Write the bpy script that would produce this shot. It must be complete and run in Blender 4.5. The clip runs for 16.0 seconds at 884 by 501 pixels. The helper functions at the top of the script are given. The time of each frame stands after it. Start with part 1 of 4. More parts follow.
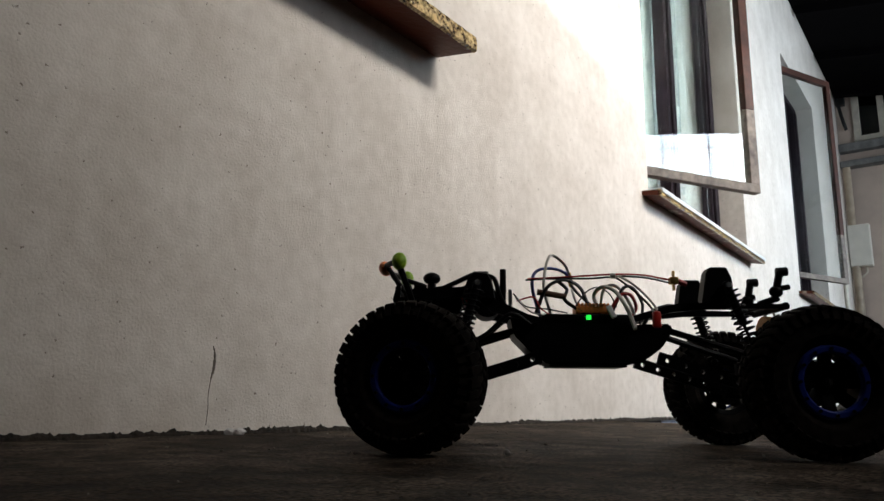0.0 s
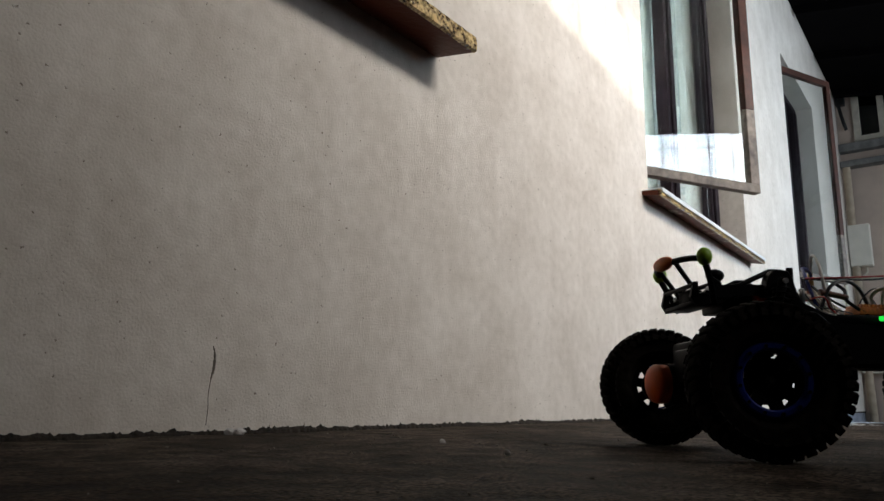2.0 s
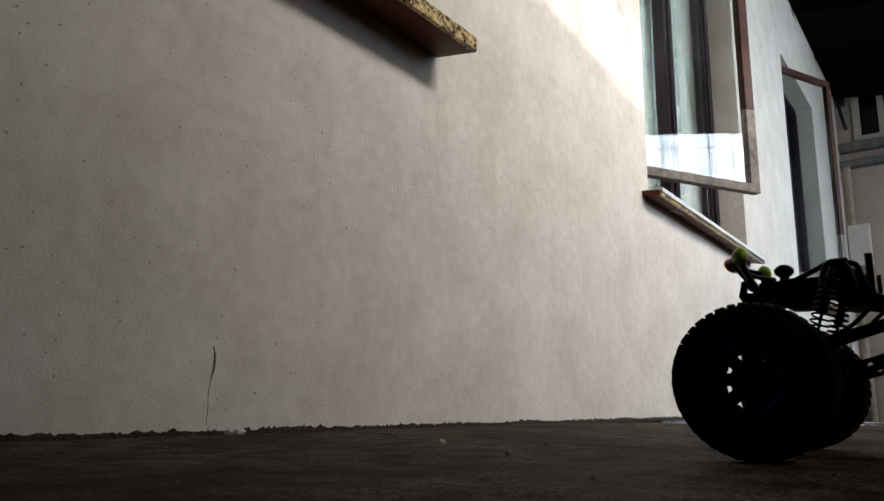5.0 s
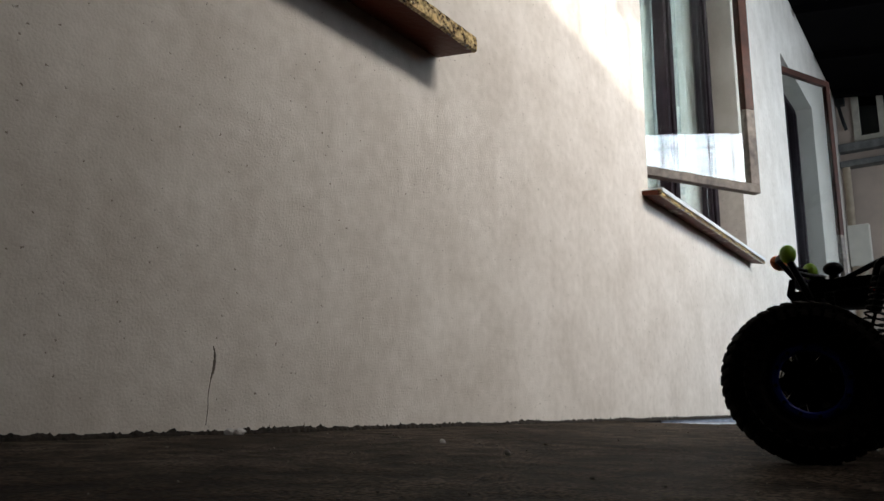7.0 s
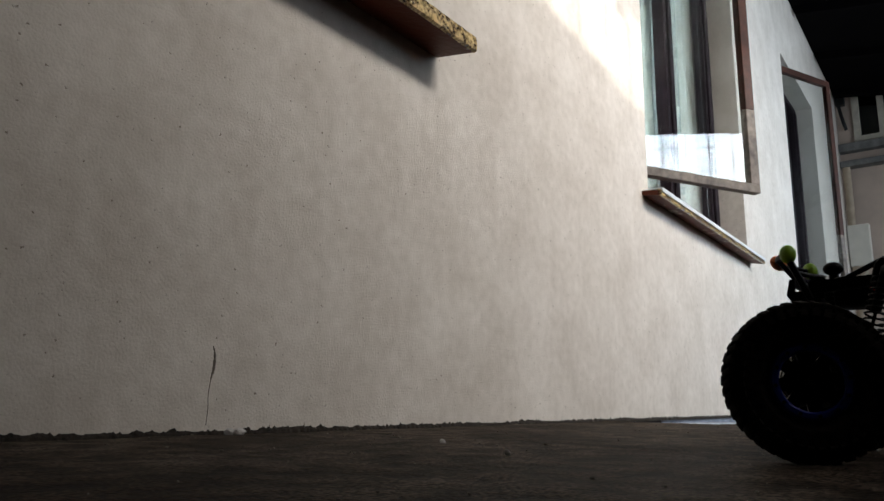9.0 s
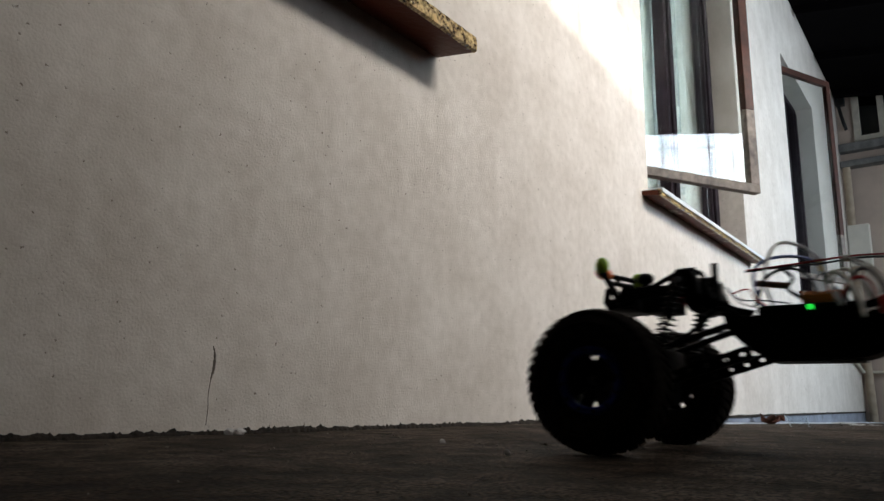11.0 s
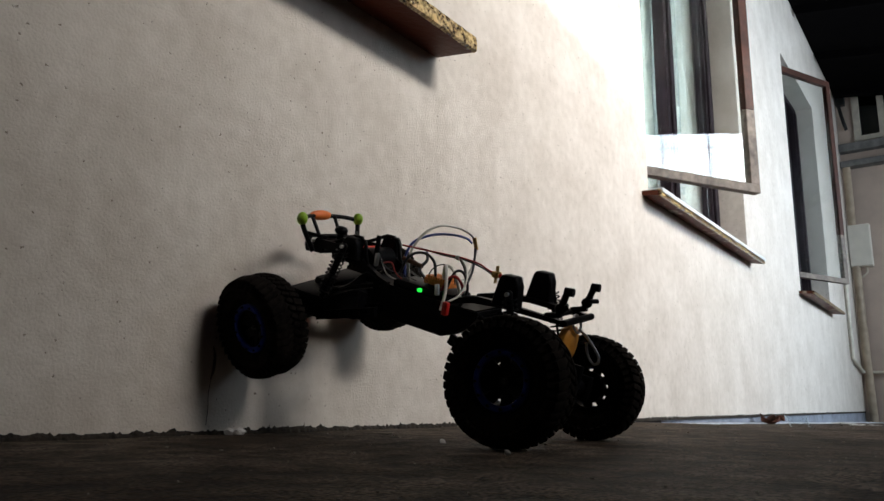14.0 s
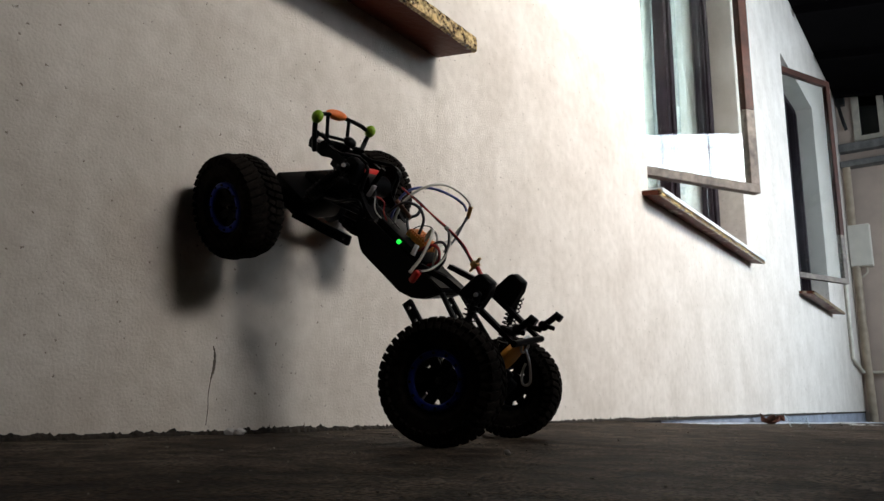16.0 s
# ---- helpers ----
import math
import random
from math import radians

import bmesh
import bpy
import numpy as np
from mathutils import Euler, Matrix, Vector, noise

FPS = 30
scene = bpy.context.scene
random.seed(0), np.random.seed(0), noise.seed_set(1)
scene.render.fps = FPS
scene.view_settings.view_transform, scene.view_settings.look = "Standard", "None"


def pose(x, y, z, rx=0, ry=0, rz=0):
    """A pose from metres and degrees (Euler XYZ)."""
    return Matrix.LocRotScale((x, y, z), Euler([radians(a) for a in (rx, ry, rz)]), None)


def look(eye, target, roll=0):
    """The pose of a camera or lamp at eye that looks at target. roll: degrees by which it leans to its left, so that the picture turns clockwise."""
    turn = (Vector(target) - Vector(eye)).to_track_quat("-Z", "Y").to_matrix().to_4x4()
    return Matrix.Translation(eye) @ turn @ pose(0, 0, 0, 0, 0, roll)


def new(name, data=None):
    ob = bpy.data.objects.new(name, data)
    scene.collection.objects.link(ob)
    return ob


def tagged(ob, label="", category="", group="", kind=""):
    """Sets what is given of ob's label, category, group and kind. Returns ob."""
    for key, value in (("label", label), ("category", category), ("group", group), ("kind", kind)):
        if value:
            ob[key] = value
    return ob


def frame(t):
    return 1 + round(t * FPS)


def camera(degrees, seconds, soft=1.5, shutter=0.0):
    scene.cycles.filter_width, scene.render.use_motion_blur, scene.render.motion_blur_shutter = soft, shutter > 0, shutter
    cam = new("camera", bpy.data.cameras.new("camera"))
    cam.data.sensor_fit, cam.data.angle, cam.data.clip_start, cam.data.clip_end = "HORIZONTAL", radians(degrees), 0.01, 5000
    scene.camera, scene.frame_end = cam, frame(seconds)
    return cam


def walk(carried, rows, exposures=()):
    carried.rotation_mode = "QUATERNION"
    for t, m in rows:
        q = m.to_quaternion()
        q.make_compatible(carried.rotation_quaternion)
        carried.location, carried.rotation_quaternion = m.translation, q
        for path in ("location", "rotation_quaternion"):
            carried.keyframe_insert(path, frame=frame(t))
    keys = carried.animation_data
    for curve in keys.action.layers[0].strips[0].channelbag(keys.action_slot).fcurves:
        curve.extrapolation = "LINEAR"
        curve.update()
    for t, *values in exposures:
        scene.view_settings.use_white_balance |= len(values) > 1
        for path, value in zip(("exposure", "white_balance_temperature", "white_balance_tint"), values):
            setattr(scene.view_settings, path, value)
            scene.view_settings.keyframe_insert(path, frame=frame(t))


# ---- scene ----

# ---------------------------------------------------------------- camera
cam = camera(62.83, 16.0, soft=1.5, shutter=0.5)
EYE = Vector((0.0, -0.848, 0.0488))
AIM = EYE + Vector((0.79017, 0.57818, 0.20330))
walk(cam, [(0.0, look(EYE, AIM, 0.80)), (16.0, look(EYE, AIM, 0.80))],
     exposures=[(0.0, -0.17), (0.5, -0.21), (1.0, -0.35), (1.5, -0.45), (3.5, -0.53), (7.0, -0.57), (9.2, -0.57), (11.5, -0.37),
                (12.5, -0.27), (13.5, -0.19), (14.5, -0.10), (15.5, -0.02), (16.0, -0.02)])

# ---------------------------------------------------------------- light
SUN_DIR = Vector((1.6, -3.6, 0.95)).normalized()      # towards the sun
world = bpy.data.worlds.new("world")
scene.world = world
world.use_nodes = True
wn = world.node_tree.nodes
sky = wn.new("ShaderNodeTexSky")
sky.sky_type = "NISHITA"
sky.sun_disc = False
sky.sun_elevation = math.asin(SUN_DIR.z)
sky.sun_rotation = math.atan2(SUN_DIR.x, SUN_DIR.y)
wn["Background"].inputs[1].default_value = 0.12
world.node_tree.links.new(sky.outputs[0], wn["Background"].inputs[0])

sun = new("sun", bpy.data.lights.new("sun", "SUN"))
sun.data.energy, sun.data.angle, sun.data.color = 5.0, radians(0.4), (1.0, 0.94, 0.84)
sun.matrix_world = look(SUN_DIR * 20, (0, 0, 0))

# daylight that enters by the barred opening of the porch
daylight = new("daylight", bpy.data.lights.new("daylight", "AREA"))
daylight.data.shape, daylight.data.size, daylight.data.size_y = "RECTANGLE", 3.7, 1.35
daylight.data.energy, daylight.data.color, daylight.data.spread = 100.0, (0.75, 0.88, 1.0), radians(90)
daylight.matrix_world = look((4.85, -3.72, 1.73), (4.85, 0.0, 1.30))

# added lamp under the roof, for light falling from high in front of the wall
added_top_lamp = new("added_top_lamp", bpy.data.lights.new("added_top_lamp", "AREA"))
added_top_lamp.data.shape, added_top_lamp.data.size, added_top_lamp.data.size_y = "RECTANGLE", 2.0, 0.6
added_top_lamp.data.energy, added_top_lamp.data.color = 48.0, (1.0, 0.96, 0.91)
added_top_lamp.data.spread = radians(75)
added_top_lamp.matrix_world = look((1.6, -2.95, 2.54), (2.15, 0.0, 1.45))


# ---------------------------------------------------------------- materials
def mat(name, color, rough=0.6, metal=0.0, var=0.0, scale=30.0, bump=0.0, bump_scale=200.0, spec=0.5, tint=None, coat=0.0, deep=0.002, lo=0.35, hi=0.65):
    """A plain surface with two scales of variation in colour and fine relief."""
    m = bpy.data.materials.new(name)
    m.use_nodes = True
    n, l = m.node_tree.nodes, m.node_tree.links
    b = n["Principled BSDF"]
    b.inputs["Base Color"].default_value = (*color, 1)
    b.inputs["Roughness"].default_value = rough
    b.inputs["Metallic"].default_value = metal
    b.inputs["Specular IOR Level"].default_value = spec
    b.inputs["Coat Weight"].default_value = coat
    tc = n.new("ShaderNodeTexCoord")
    if var > 0:
        a = n.new("ShaderNodeTexNoise")
        a.inputs["Scale"].default_value, a.inputs["Detail"].default_value = scale, 6
        c = n.new("ShaderNodeTexNoise")
        c.inputs["Scale"].default_value, c.inputs["Detail"].default_value = scale * 0.13, 3
        for t in (a, c):
            l.new(tc.outputs["Object"], t.inputs["Vector"])
        mx = n.new("ShaderNodeMix")
        mx.data_type = "FLOAT"
        mx.inputs["Factor"].default_value = 0.45
        l.new(a.outputs["Fac"], mx.inputs["A"])
        l.new(c.outputs["Fac"], mx.inputs["B"])
        r = n.new("ShaderNodeValToRGB")
        dark = [v * (1 - var) for v in color]
        light = [min(1, v * (1 + var)) for v in (tint or color)]
        r.color_ramp.elements[0].position, r.color_ramp.elements[0].color = lo, (*dark, 1)
        r.color_ramp.elements[1].position, r.color_ramp.elements[1].color = hi, (*light, 1)
        l.new(mx.outputs["Result"], r.inputs["Fac"])
        l.new(r.outputs["Color"], b.inputs["Base Color"])
    if bump > 0:
        a = n.new("ShaderNodeTexNoise")
        a.inputs["Scale"].default_value, a.inputs["Detail"].default_value = bump_scale, 8
        l.new(tc.outputs["Object"], a.inputs["Vector"])
        bp = n.new("ShaderNodeBump")
        bp.inputs["Strength"].default_value, bp.inputs["Distance"].default_value = bump, deep
        l.new(a.outputs["Fac"], bp.inputs["Height"])
        l.new(bp.outputs["Normal"], b.inputs["Normal"])
    return m


def glow(name, color, strength):
    m = bpy.data.materials.new(name)
    m.use_nodes = True
    b = m.node_tree.nodes["Principled BSDF"]
    b.inputs["Base Color"].default_value = (*color, 1)
    b.inputs["Emission Color"].default_value = (*color, 1)
    b.inputs["Emission Strength"].default_value = strength
    return m


def glass_mat(name, tint=(0.92, 0.96, 0.95)):
    m = bpy.data.materials.new(name)
    m.use_nodes = True
    b = m.node_tree.nodes["Principled BSDF"]
    b.inputs["Base Color"].default_value = (*tint, 1)
    b.inputs["Roughness"].default_value = 0.02
    b.inputs["Transmission Weight"].default_value = 1.0
    b.inputs["IOR"].default_value = 1.5
    return m


def plaster_mat():
    """Cream wall plaster: trowel relief, pits, faint streaks."""
    m = bpy.data.materials.new("cream_plaster")
    m.use_nodes = True
    n, l = m.node_tree.nodes, m.node_tree.links
    b = n["Principled BSDF"]
    b.inputs["Roughness"].default_value = 0.85
    b.inputs["Specular IOR Level"].default_value = 0.25
    tc = n.new("ShaderNodeTexCoord")

    def noise_tex(scale, detail, stretch=None):
        t = n.new("ShaderNodeTexNoise")
        t.inputs["Scale"].default_value, t.inputs["Detail"].default_value = scale, detail
        if stretch:
            mp = n.new("ShaderNodeMapping")
            mp.inputs["Scale"].default_value = stretch
            l.new(tc.outputs["Object"], mp.inputs["Vector"])
            l.new(mp.outputs["Vector"], t.inputs["Vector"])
        else:
            l.new(tc.outputs["Object"], t.inputs["Vector"])
        return t

    blot = noise_tex(5.5, 5)
    streak = noise_tex(9, 4, (1.3, 1, 0.35))
    mottle = noise_tex(38, 7)
    mx = n.new("ShaderNodeMix")
    mx.data_type = "FLOAT"
    mx.inputs["Factor"].default_value = 0.5
    l.new(blot.outputs["Fac"], mx.inputs["A"])
    l.new(streak.outputs["Fac"], mx.inputs["B"])
    r = n.new("ShaderNodeValToRGB")
    r.color_ramp.elements[0].position, r.color_ramp.elements[0].color = 0.34, (0.524, 0.464, 0.406, 1)
    r.color_ramp.elements[1].position, r.color_ramp.elements[1].color = 0.62, (0.700, 0.640, 0.582, 1)
    mx.inputs["Factor"].default_value = 0.3
    m2 = n.new("ShaderNodeMix")
    m2.data_type = "FLOAT"
    m2.inputs["Factor"].default_value = 0.36
    l.new(mx.outputs["Result"], m2.inputs["A"])
    l.new(mottle.outputs["Fac"], m2.inputs["B"])
    l.new(m2.outputs["Result"], r.inputs["Fac"])
    # small dark pits
    pit = noise_tex(120, 3)
    pr = n.new("ShaderNodeValToRGB")
    pr.color_ramp.elements[0].position, pr.color_ramp.elements[0].color = 0.275, (0.38, 0.34, 0.31, 1)
    pr.color_ramp.elements[1].position, pr.color_ramp.elements[1].color = 0.33, (1, 1, 1, 1)
    l.new(pit.outputs["Fac"], pr.inputs["Fac"])
    mu = n.new("ShaderNodeMix")
    mu.data_type, mu.blend_type = "RGBA", "MULTIPLY"
    mu.inputs["Factor"].default_value = 1.0
    l.new(r.outputs["Color"], mu.inputs["A"])
    l.new(pr.outputs["Color"], mu.inputs["B"])
    l.new(mu.outputs["Result"], b.inputs["Base Color"])
    grain = noise_tex(240, 5)
    wave = noise_tex(22, 4)
    b1 = n.new("ShaderNodeBump")
    b1.inputs["Strength"].default_value, b1.inputs["Distance"].default_value = 0.65, 0.0020
    l.new(grain.outputs["Fac"], b1.inputs["Height"])
    b2 = n.new("ShaderNodeBump")
    b2.inputs["Strength"].default_value, b2.inputs["Distance"].default_value = 0.12, 0.012
    l.new(wave.outputs["Fac"], b2.inputs["Height"])
    l.new(b1.outputs["Normal"], b2.inputs["Normal"])
    l.new(b2.outputs["Normal"], b.inputs["Normal"])
    return m


def floor_mat():
    """Worn dark concrete: broad brown stains, coarse pale patches, fine grit, rough relief."""
    m = bpy.data.materials.new("worn_concrete")
    m.use_nodes = True
    n, l = m.node_tree.nodes, m.node_tree.links
    b = n["Principled BSDF"]
    b.inputs["Roughness"].default_value = 0.7
    b.inputs["Specular IOR Level"].default_value = 0.10
    tc = n.new("ShaderNodeTexCoord")
    tex = {}
    for key, scale, detail in (("stain", 3.5, 4), ("patch", 22, 5), ("grit", 260, 4), ("speck", 420, 2)):
        t = n.new("ShaderNodeTexNoise")
        t.inputs["Scale"].default_value, t.inputs["Detail"].default_value = scale, detail
        l.new(tc.outputs["Object"], t.inputs["Vector"])
        tex[key] = t

    def ramp(src, p0, c0, p1_, c1):
        r = n.new("ShaderNodeValToRGB")
        r.color_ramp.elements[0].position, r.color_ramp.elements[0].color = p0, (*c0, 1)
        r.color_ramp.elements[1].position, r.color_ramp.elements[1].color = p1_, (*c1, 1)
        l.new(src.outputs["Fac"], r.inputs["Fac"])
        return r

    def mix(a, c, mode, fac):
        x = n.new("ShaderNodeMix")
        x.data_type, x.blend_type = "RGBA", mode
        x.inputs["Factor"].default_value = fac
        l.new(a, x.inputs["A"])
        l.new(c, x.inputs["B"])
        return x.outputs["Result"]

    base = ramp(tex["stain"], 0.36, (0.017, 0.0112, 0.0070), 0.62, (0.056, 0.044, 0.034)).outputs["Color"]
    patch = ramp(tex["patch"], 0.38, (0.45, 0.41, 0.37), 0.62, (1.75, 1.70, 1.64)).outputs["Color"]
    grit = ramp(tex["grit"], 0.38, (0.15, 0.15, 0.15), 0.62, (2.0, 2.0, 2.0)).outputs["Color"]
    speck = ramp(tex["speck"], 0.69, (0, 0, 0), 0.74, (0.12, 0.105, 0.09)).outputs["Color"]
    c = mix(base, patch, "MULTIPLY", 1.0)
    c = mix(c, grit, "MULTIPLY", 1.0)
    c = mix(c, speck, "ADD", 1.0)
    l.new(c, b.inputs["Base Color"])
    bp = n.new("ShaderNodeBump")
    bp.inputs["Strength"].default_value, bp.inputs["Distance"].default_value = 0.9, 0.003
    l.new(tex["grit"].outputs["Fac"], bp.inputs["Height"])
    b2 = n.new("ShaderNodeBump")
    b2.inputs["Strength"].default_value, b2.inputs["Distance"].default_value = 0.7, 0.012
    l.new(tex["patch"].outputs["Fac"], b2.inputs["Height"])
    l.new(bp.outputs["Normal"], b2.inputs["Normal"])
    l.new(b2.outputs["Normal"], b.inputs["Normal"])
    return m


PLASTER = plaster_mat()
FLOOR = floor_mat()
PLINTH = mat("blue_grey_cement", (0.22, 0.24, 0.29), 0.8, var=0.35, scale=25, bump=0.5, bump_scale=120)
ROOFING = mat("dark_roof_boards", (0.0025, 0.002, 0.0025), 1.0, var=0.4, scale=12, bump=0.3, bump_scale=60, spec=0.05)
YARD = mat("dark_masonry", (0.05, 0.043, 0.04), 0.9, var=0.4, scale=9, bump=0.5, bump_scale=60)
PINK = mat("pinkish_plaster", (0.55, 0.44, 0.37), 0.85, var=0.12, scale=6, bump=0.3, bump_scale=120)
WOOD = mat("brown_varnished_wood", (0.045, 0.015, 0.009), 0.6, spec=0.2, var=0.5, scale=28, bump=0.3, bump_scale=150)
GREYWOOD = mat("weathered_wood", (0.15, 0.12, 0.10), 0.75, var=0.55, scale=35, bump=0.8, bump_scale=120)
DARKWOOD = mat("dark_stained_wood", (0.014, 0.008, 0.011), 0.65, spec=0.12, var=0.4, scale=20, bump=0.2)
SILLWOOD = mat("peeling_brown_sill", (0.105, 0.024, 0.009), 0.5, var=0.25, scale=22, bump=0.8, bump_scale=70, tint=(0.24, 0.19, 0.15), lo=0.56, hi=0.60, spec=0.15)
GLASS = glass_mat("window_glass")
LACE = mat("white_lace", (0.36, 0.40, 0.39), 0.9, var=0.3, scale=40)
ROOM = mat("dim_room", (0.12, 0.11, 0.11), 0.9, var=0.2, scale=3)
BOXPAINT = mat("cream_box_paint", (0.70, 0.66, 0.58), 0.5, var=0.08, scale=12)
PIPE = mat("cream_pipe", (0.62, 0.57, 0.48), 0.5, var=0.15, scale=20)
DRAIN = mat("tan_drain_pipe", (0.38, 0.30, 0.22), 0.6, var=0.3, scale=12)
IRON = mat("dark_iron", (0.03, 0.03, 0.03), 0.5, 0.6, var=0.3)
RUBBER = mat("black_rubber", (0.0042, 0.0036, 0.0032), 0.95, var=0.5, scale=120, tint=(0.010, 0.0078, 0.0064), bump=0.3, bump_scale=500, spec=0.06)
PLASTIC = mat("black_nylon", (0.0024, 0.0024, 0.0030), 0.42, var=0.2, scale=90, spec=0.07)
BLUE = mat("blue_anodised_metal", (0.006, 0.020, 0.19), 0.45, 0.1, spec=0.2, var=0.15, scale=60)
STEEL = mat("bright_steel", (0.55, 0.55, 0.56), 0.3, 1.0)
ORANGE = mat("orange_plastic", (0.75, 0.17, 0.03), 0.45, var=0.1, scale=80)
LIME = mat("lime_plastic", (0.25, 0.42, 0.02), 0.45, var=0.1, scale=80)
AMBER = mat("amber_diff_cover", (0.70, 0.11, 0.012), 0.45, var=0.12, scale=80)
RED = mat("red_plastic", (0.55, 0.02, 0.015), 0.4)
WIRE_RED = mat("red_wire", (0.40, 0.02, 0.02), 0.45)
WIRE_BLACK = mat("black_wire", (0.02, 0.02, 0.025), 0.45)
WIRE_WHITE = mat("white_wire", (0.62, 0.60, 0.55), 0.45)
WIRE_BLUE = mat("blue_wire", (0.03, 0.05, 0.22), 0.45)
BRASS = mat("brass_connector", (0.55, 0.35, 0.12), 0.35, 0.9)
BOARD = mat("orange_board", (0.65, 0.20, 0.04), 0.5, var=0.3, scale=300)
LEDGE = mat("grey_cement", (0.17, 0.165, 0.16), 0.85, var=0.4, scale=18, bump=0.6, bump_scale=60)
SILLEDGE = mat("worn_varnish_edge", (0.11, 0.05, 0.016), 0.16, var=0.5, scale=150, bump=1.0, bump_scale=260, tint=(0.50, 0.36, 0.16), coat=0.8, lo=0.44, hi=0.60)
# dirty mortar, darkened further for the shadow line at the wall foot
MORTAR_SHADE = mat("dirty_shaded_mortar", (0.026, 0.020, 0.015), 0.95, var=0.9, scale=220, bump=0.8, bump_scale=300)
GRIME = mat("black_grime", (0.007, 0.006, 0.005), 0.95, var=0.3, scale=80)
PALE_STRIP = mat("pale_blue_grey", (0.48, 0.51, 0.56), 0.9, var=0.6, scale=24, bump=0.5, bump_scale=90)
GLASSEDGE = mat("bright_glass_edge", (0.75, 0.82, 0.86), 0.25)
CHIP = mat("pale_chips", (0.20, 0.18, 0.15), 0.85, var=0.5, scale=60)
LEAF = mat("dry_leaf", (0.13, 0.045, 0.025), 0.8, var=0.5, scale=60)
PAPER = mat("dirty_paper", (0.50, 0.48, 0.46), 0.85, var=0.3, scale=40)
# blue-white base colour stands in for the sky reflected in the metal
ZINC_GLINT = mat("zinc_sky_glint", (0.86, 0.89, 0.93), 0.32, 0.0, var=0.08, scale=60, coat=0.6)
PLUG = mat("glossy_white_plug", (0.80, 0.80, 0.82), 0.2, coat=0.6)
LED = glow("green_led", (0.02, 1.0, 0.08), 1.2)


# ---------------------------------------------------------------- mesh helpers
def box(bm, x0, x1, y0, y1, z0, z1, bevel=0.0, m=None):
    r = bmesh.ops.create_cube(bm, size=1)
    bmesh.ops.scale(bm, vec=(x1 - x0, y1 - y0, z1 - z0), verts=r["verts"])
    bmesh.ops.translate(bm, vec=((x0 + x1) / 2, (y0 + y1) / 2, (z0 + z1) / 2), verts=r["verts"])
    vs = r["verts"]
    if bevel:
        es = list({e for v in vs for e in v.link_edges})
        q = bmesh.ops.bevel(bm, geom=es, offset=bevel, segments=2, affect="EDGES", profile=0.5)
        vs = list({v for f in q["faces"] for v in f.verts} | {v for v in vs if v.is_valid})
    if m is not None:
        bmesh.ops.transform(bm, matrix=m, verts=vs)
    return bm


def rod(bm, a, b, r, seg=10, r2=None):
    a, b = Vector(a), Vector(b)
    q = bmesh.ops.create_cone(bm, cap_ends=True, segments=seg, radius1=r, radius2=r if r2 is None else r2, depth=(b - a).length)
    m = Matrix.Translation((a + b) / 2) @ (b - a).to_track_quat("Z", "Y").to_matrix().to_4x4()
    bmesh.ops.transform(bm, matrix=m, verts=q["verts"])
    return bm


def ball(bm, c, r, scale=(1, 1, 1), seg=14):
    q = bmesh.ops.create_uvsphere(bm, u_segments=seg, v_segments=seg // 2 + 2, radius=r)
    bmesh.ops.scale(bm, vec=scale, verts=q["verts"])
    bmesh.ops.translate(bm, vec=c, verts=q["verts"])
    return bm


def smooth_path(pts, n=6):
    """Catmull-Rom through pts."""
    p = [Vector(q) for q in pts]
    p = [p[0]] + p + [p[-1]]
    out = []
    for i in range(1, len(p) - 2):
        for k in range(n):
            t = k / n
            a, b, c, d = p[i - 1], p[i], p[i + 1], p[i + 2]
            out.append(0.5 * ((2 * b) + (c - a) * t + (2 * a - 5 * b + 4 * c - d) * t * t + (3 * b - a - 3 * c + d) * t ** 3))
    return out + [p[-2]]


def tube(bm, pts, r, seg=8):
    """A tube along a path, with caps."""
    pts = [Vector(q) for q in pts]
    rings = []
    side = None
    for i, q in enumerate(pts):
        d = (pts[min(i + 1, len(pts) - 1)] - pts[max(i - 1, 0)]).normalized()
        if side is None:
            side = d.orthogonal().normalized()
        side = (side - d * side.dot(d)).normalized()
        up = d.cross(side)
        rings.append([bm.verts.new(q + r * (math.cos(2 * math.pi * k / seg) * side + math.sin(2 * math.pi * k / seg) * up)) for k in range(seg)])
    for a, b in zip(rings, rings[1:]):
        for k in range(seg):
            bm.faces.new((a[k], a[(k + 1) % seg], b[(k + 1) % seg], b[k]))
    bm.faces.new(rings[0][::-1])
    bm.faces.new(rings[-1])
    return bm


def lathe(bm, profile, seg=48, closed=False):
    """Turn (radius, y) points round the y axis."""
    rings = []
    for r, y in profile:
        rings.append([bm.verts.new((r * math.cos(2 * math.pi * k / seg), y, r * math.sin(2 * math.pi * k / seg))) for k in range(seg)])
    pairs = list(zip(rings, rings[1:])) + ([(rings[-1], rings[0])] if closed else [])
    for a, b in pairs:
        for k in range(seg):
            bm.faces.new((a[k], b[k], b[(k + 1) % seg], a[(k + 1) % seg]))
    return bm


def plate(bm, outline, y0, y1):
    """A flat plate with an outline in x and z, from y0 to y1."""
    lo = [bm.verts.new((x, y0, z)) for x, z in outline]
    hi = [bm.verts.new((x, y1, z)) for x, z in outline]
    bm.faces.new(lo)
    bm.faces.new(hi[::-1])
    k = len(outline)
    for i in range(k):
        bm.faces.new((lo[i], hi[i], hi[(i + 1) % k], lo[(i + 1) % k]))
    return bm


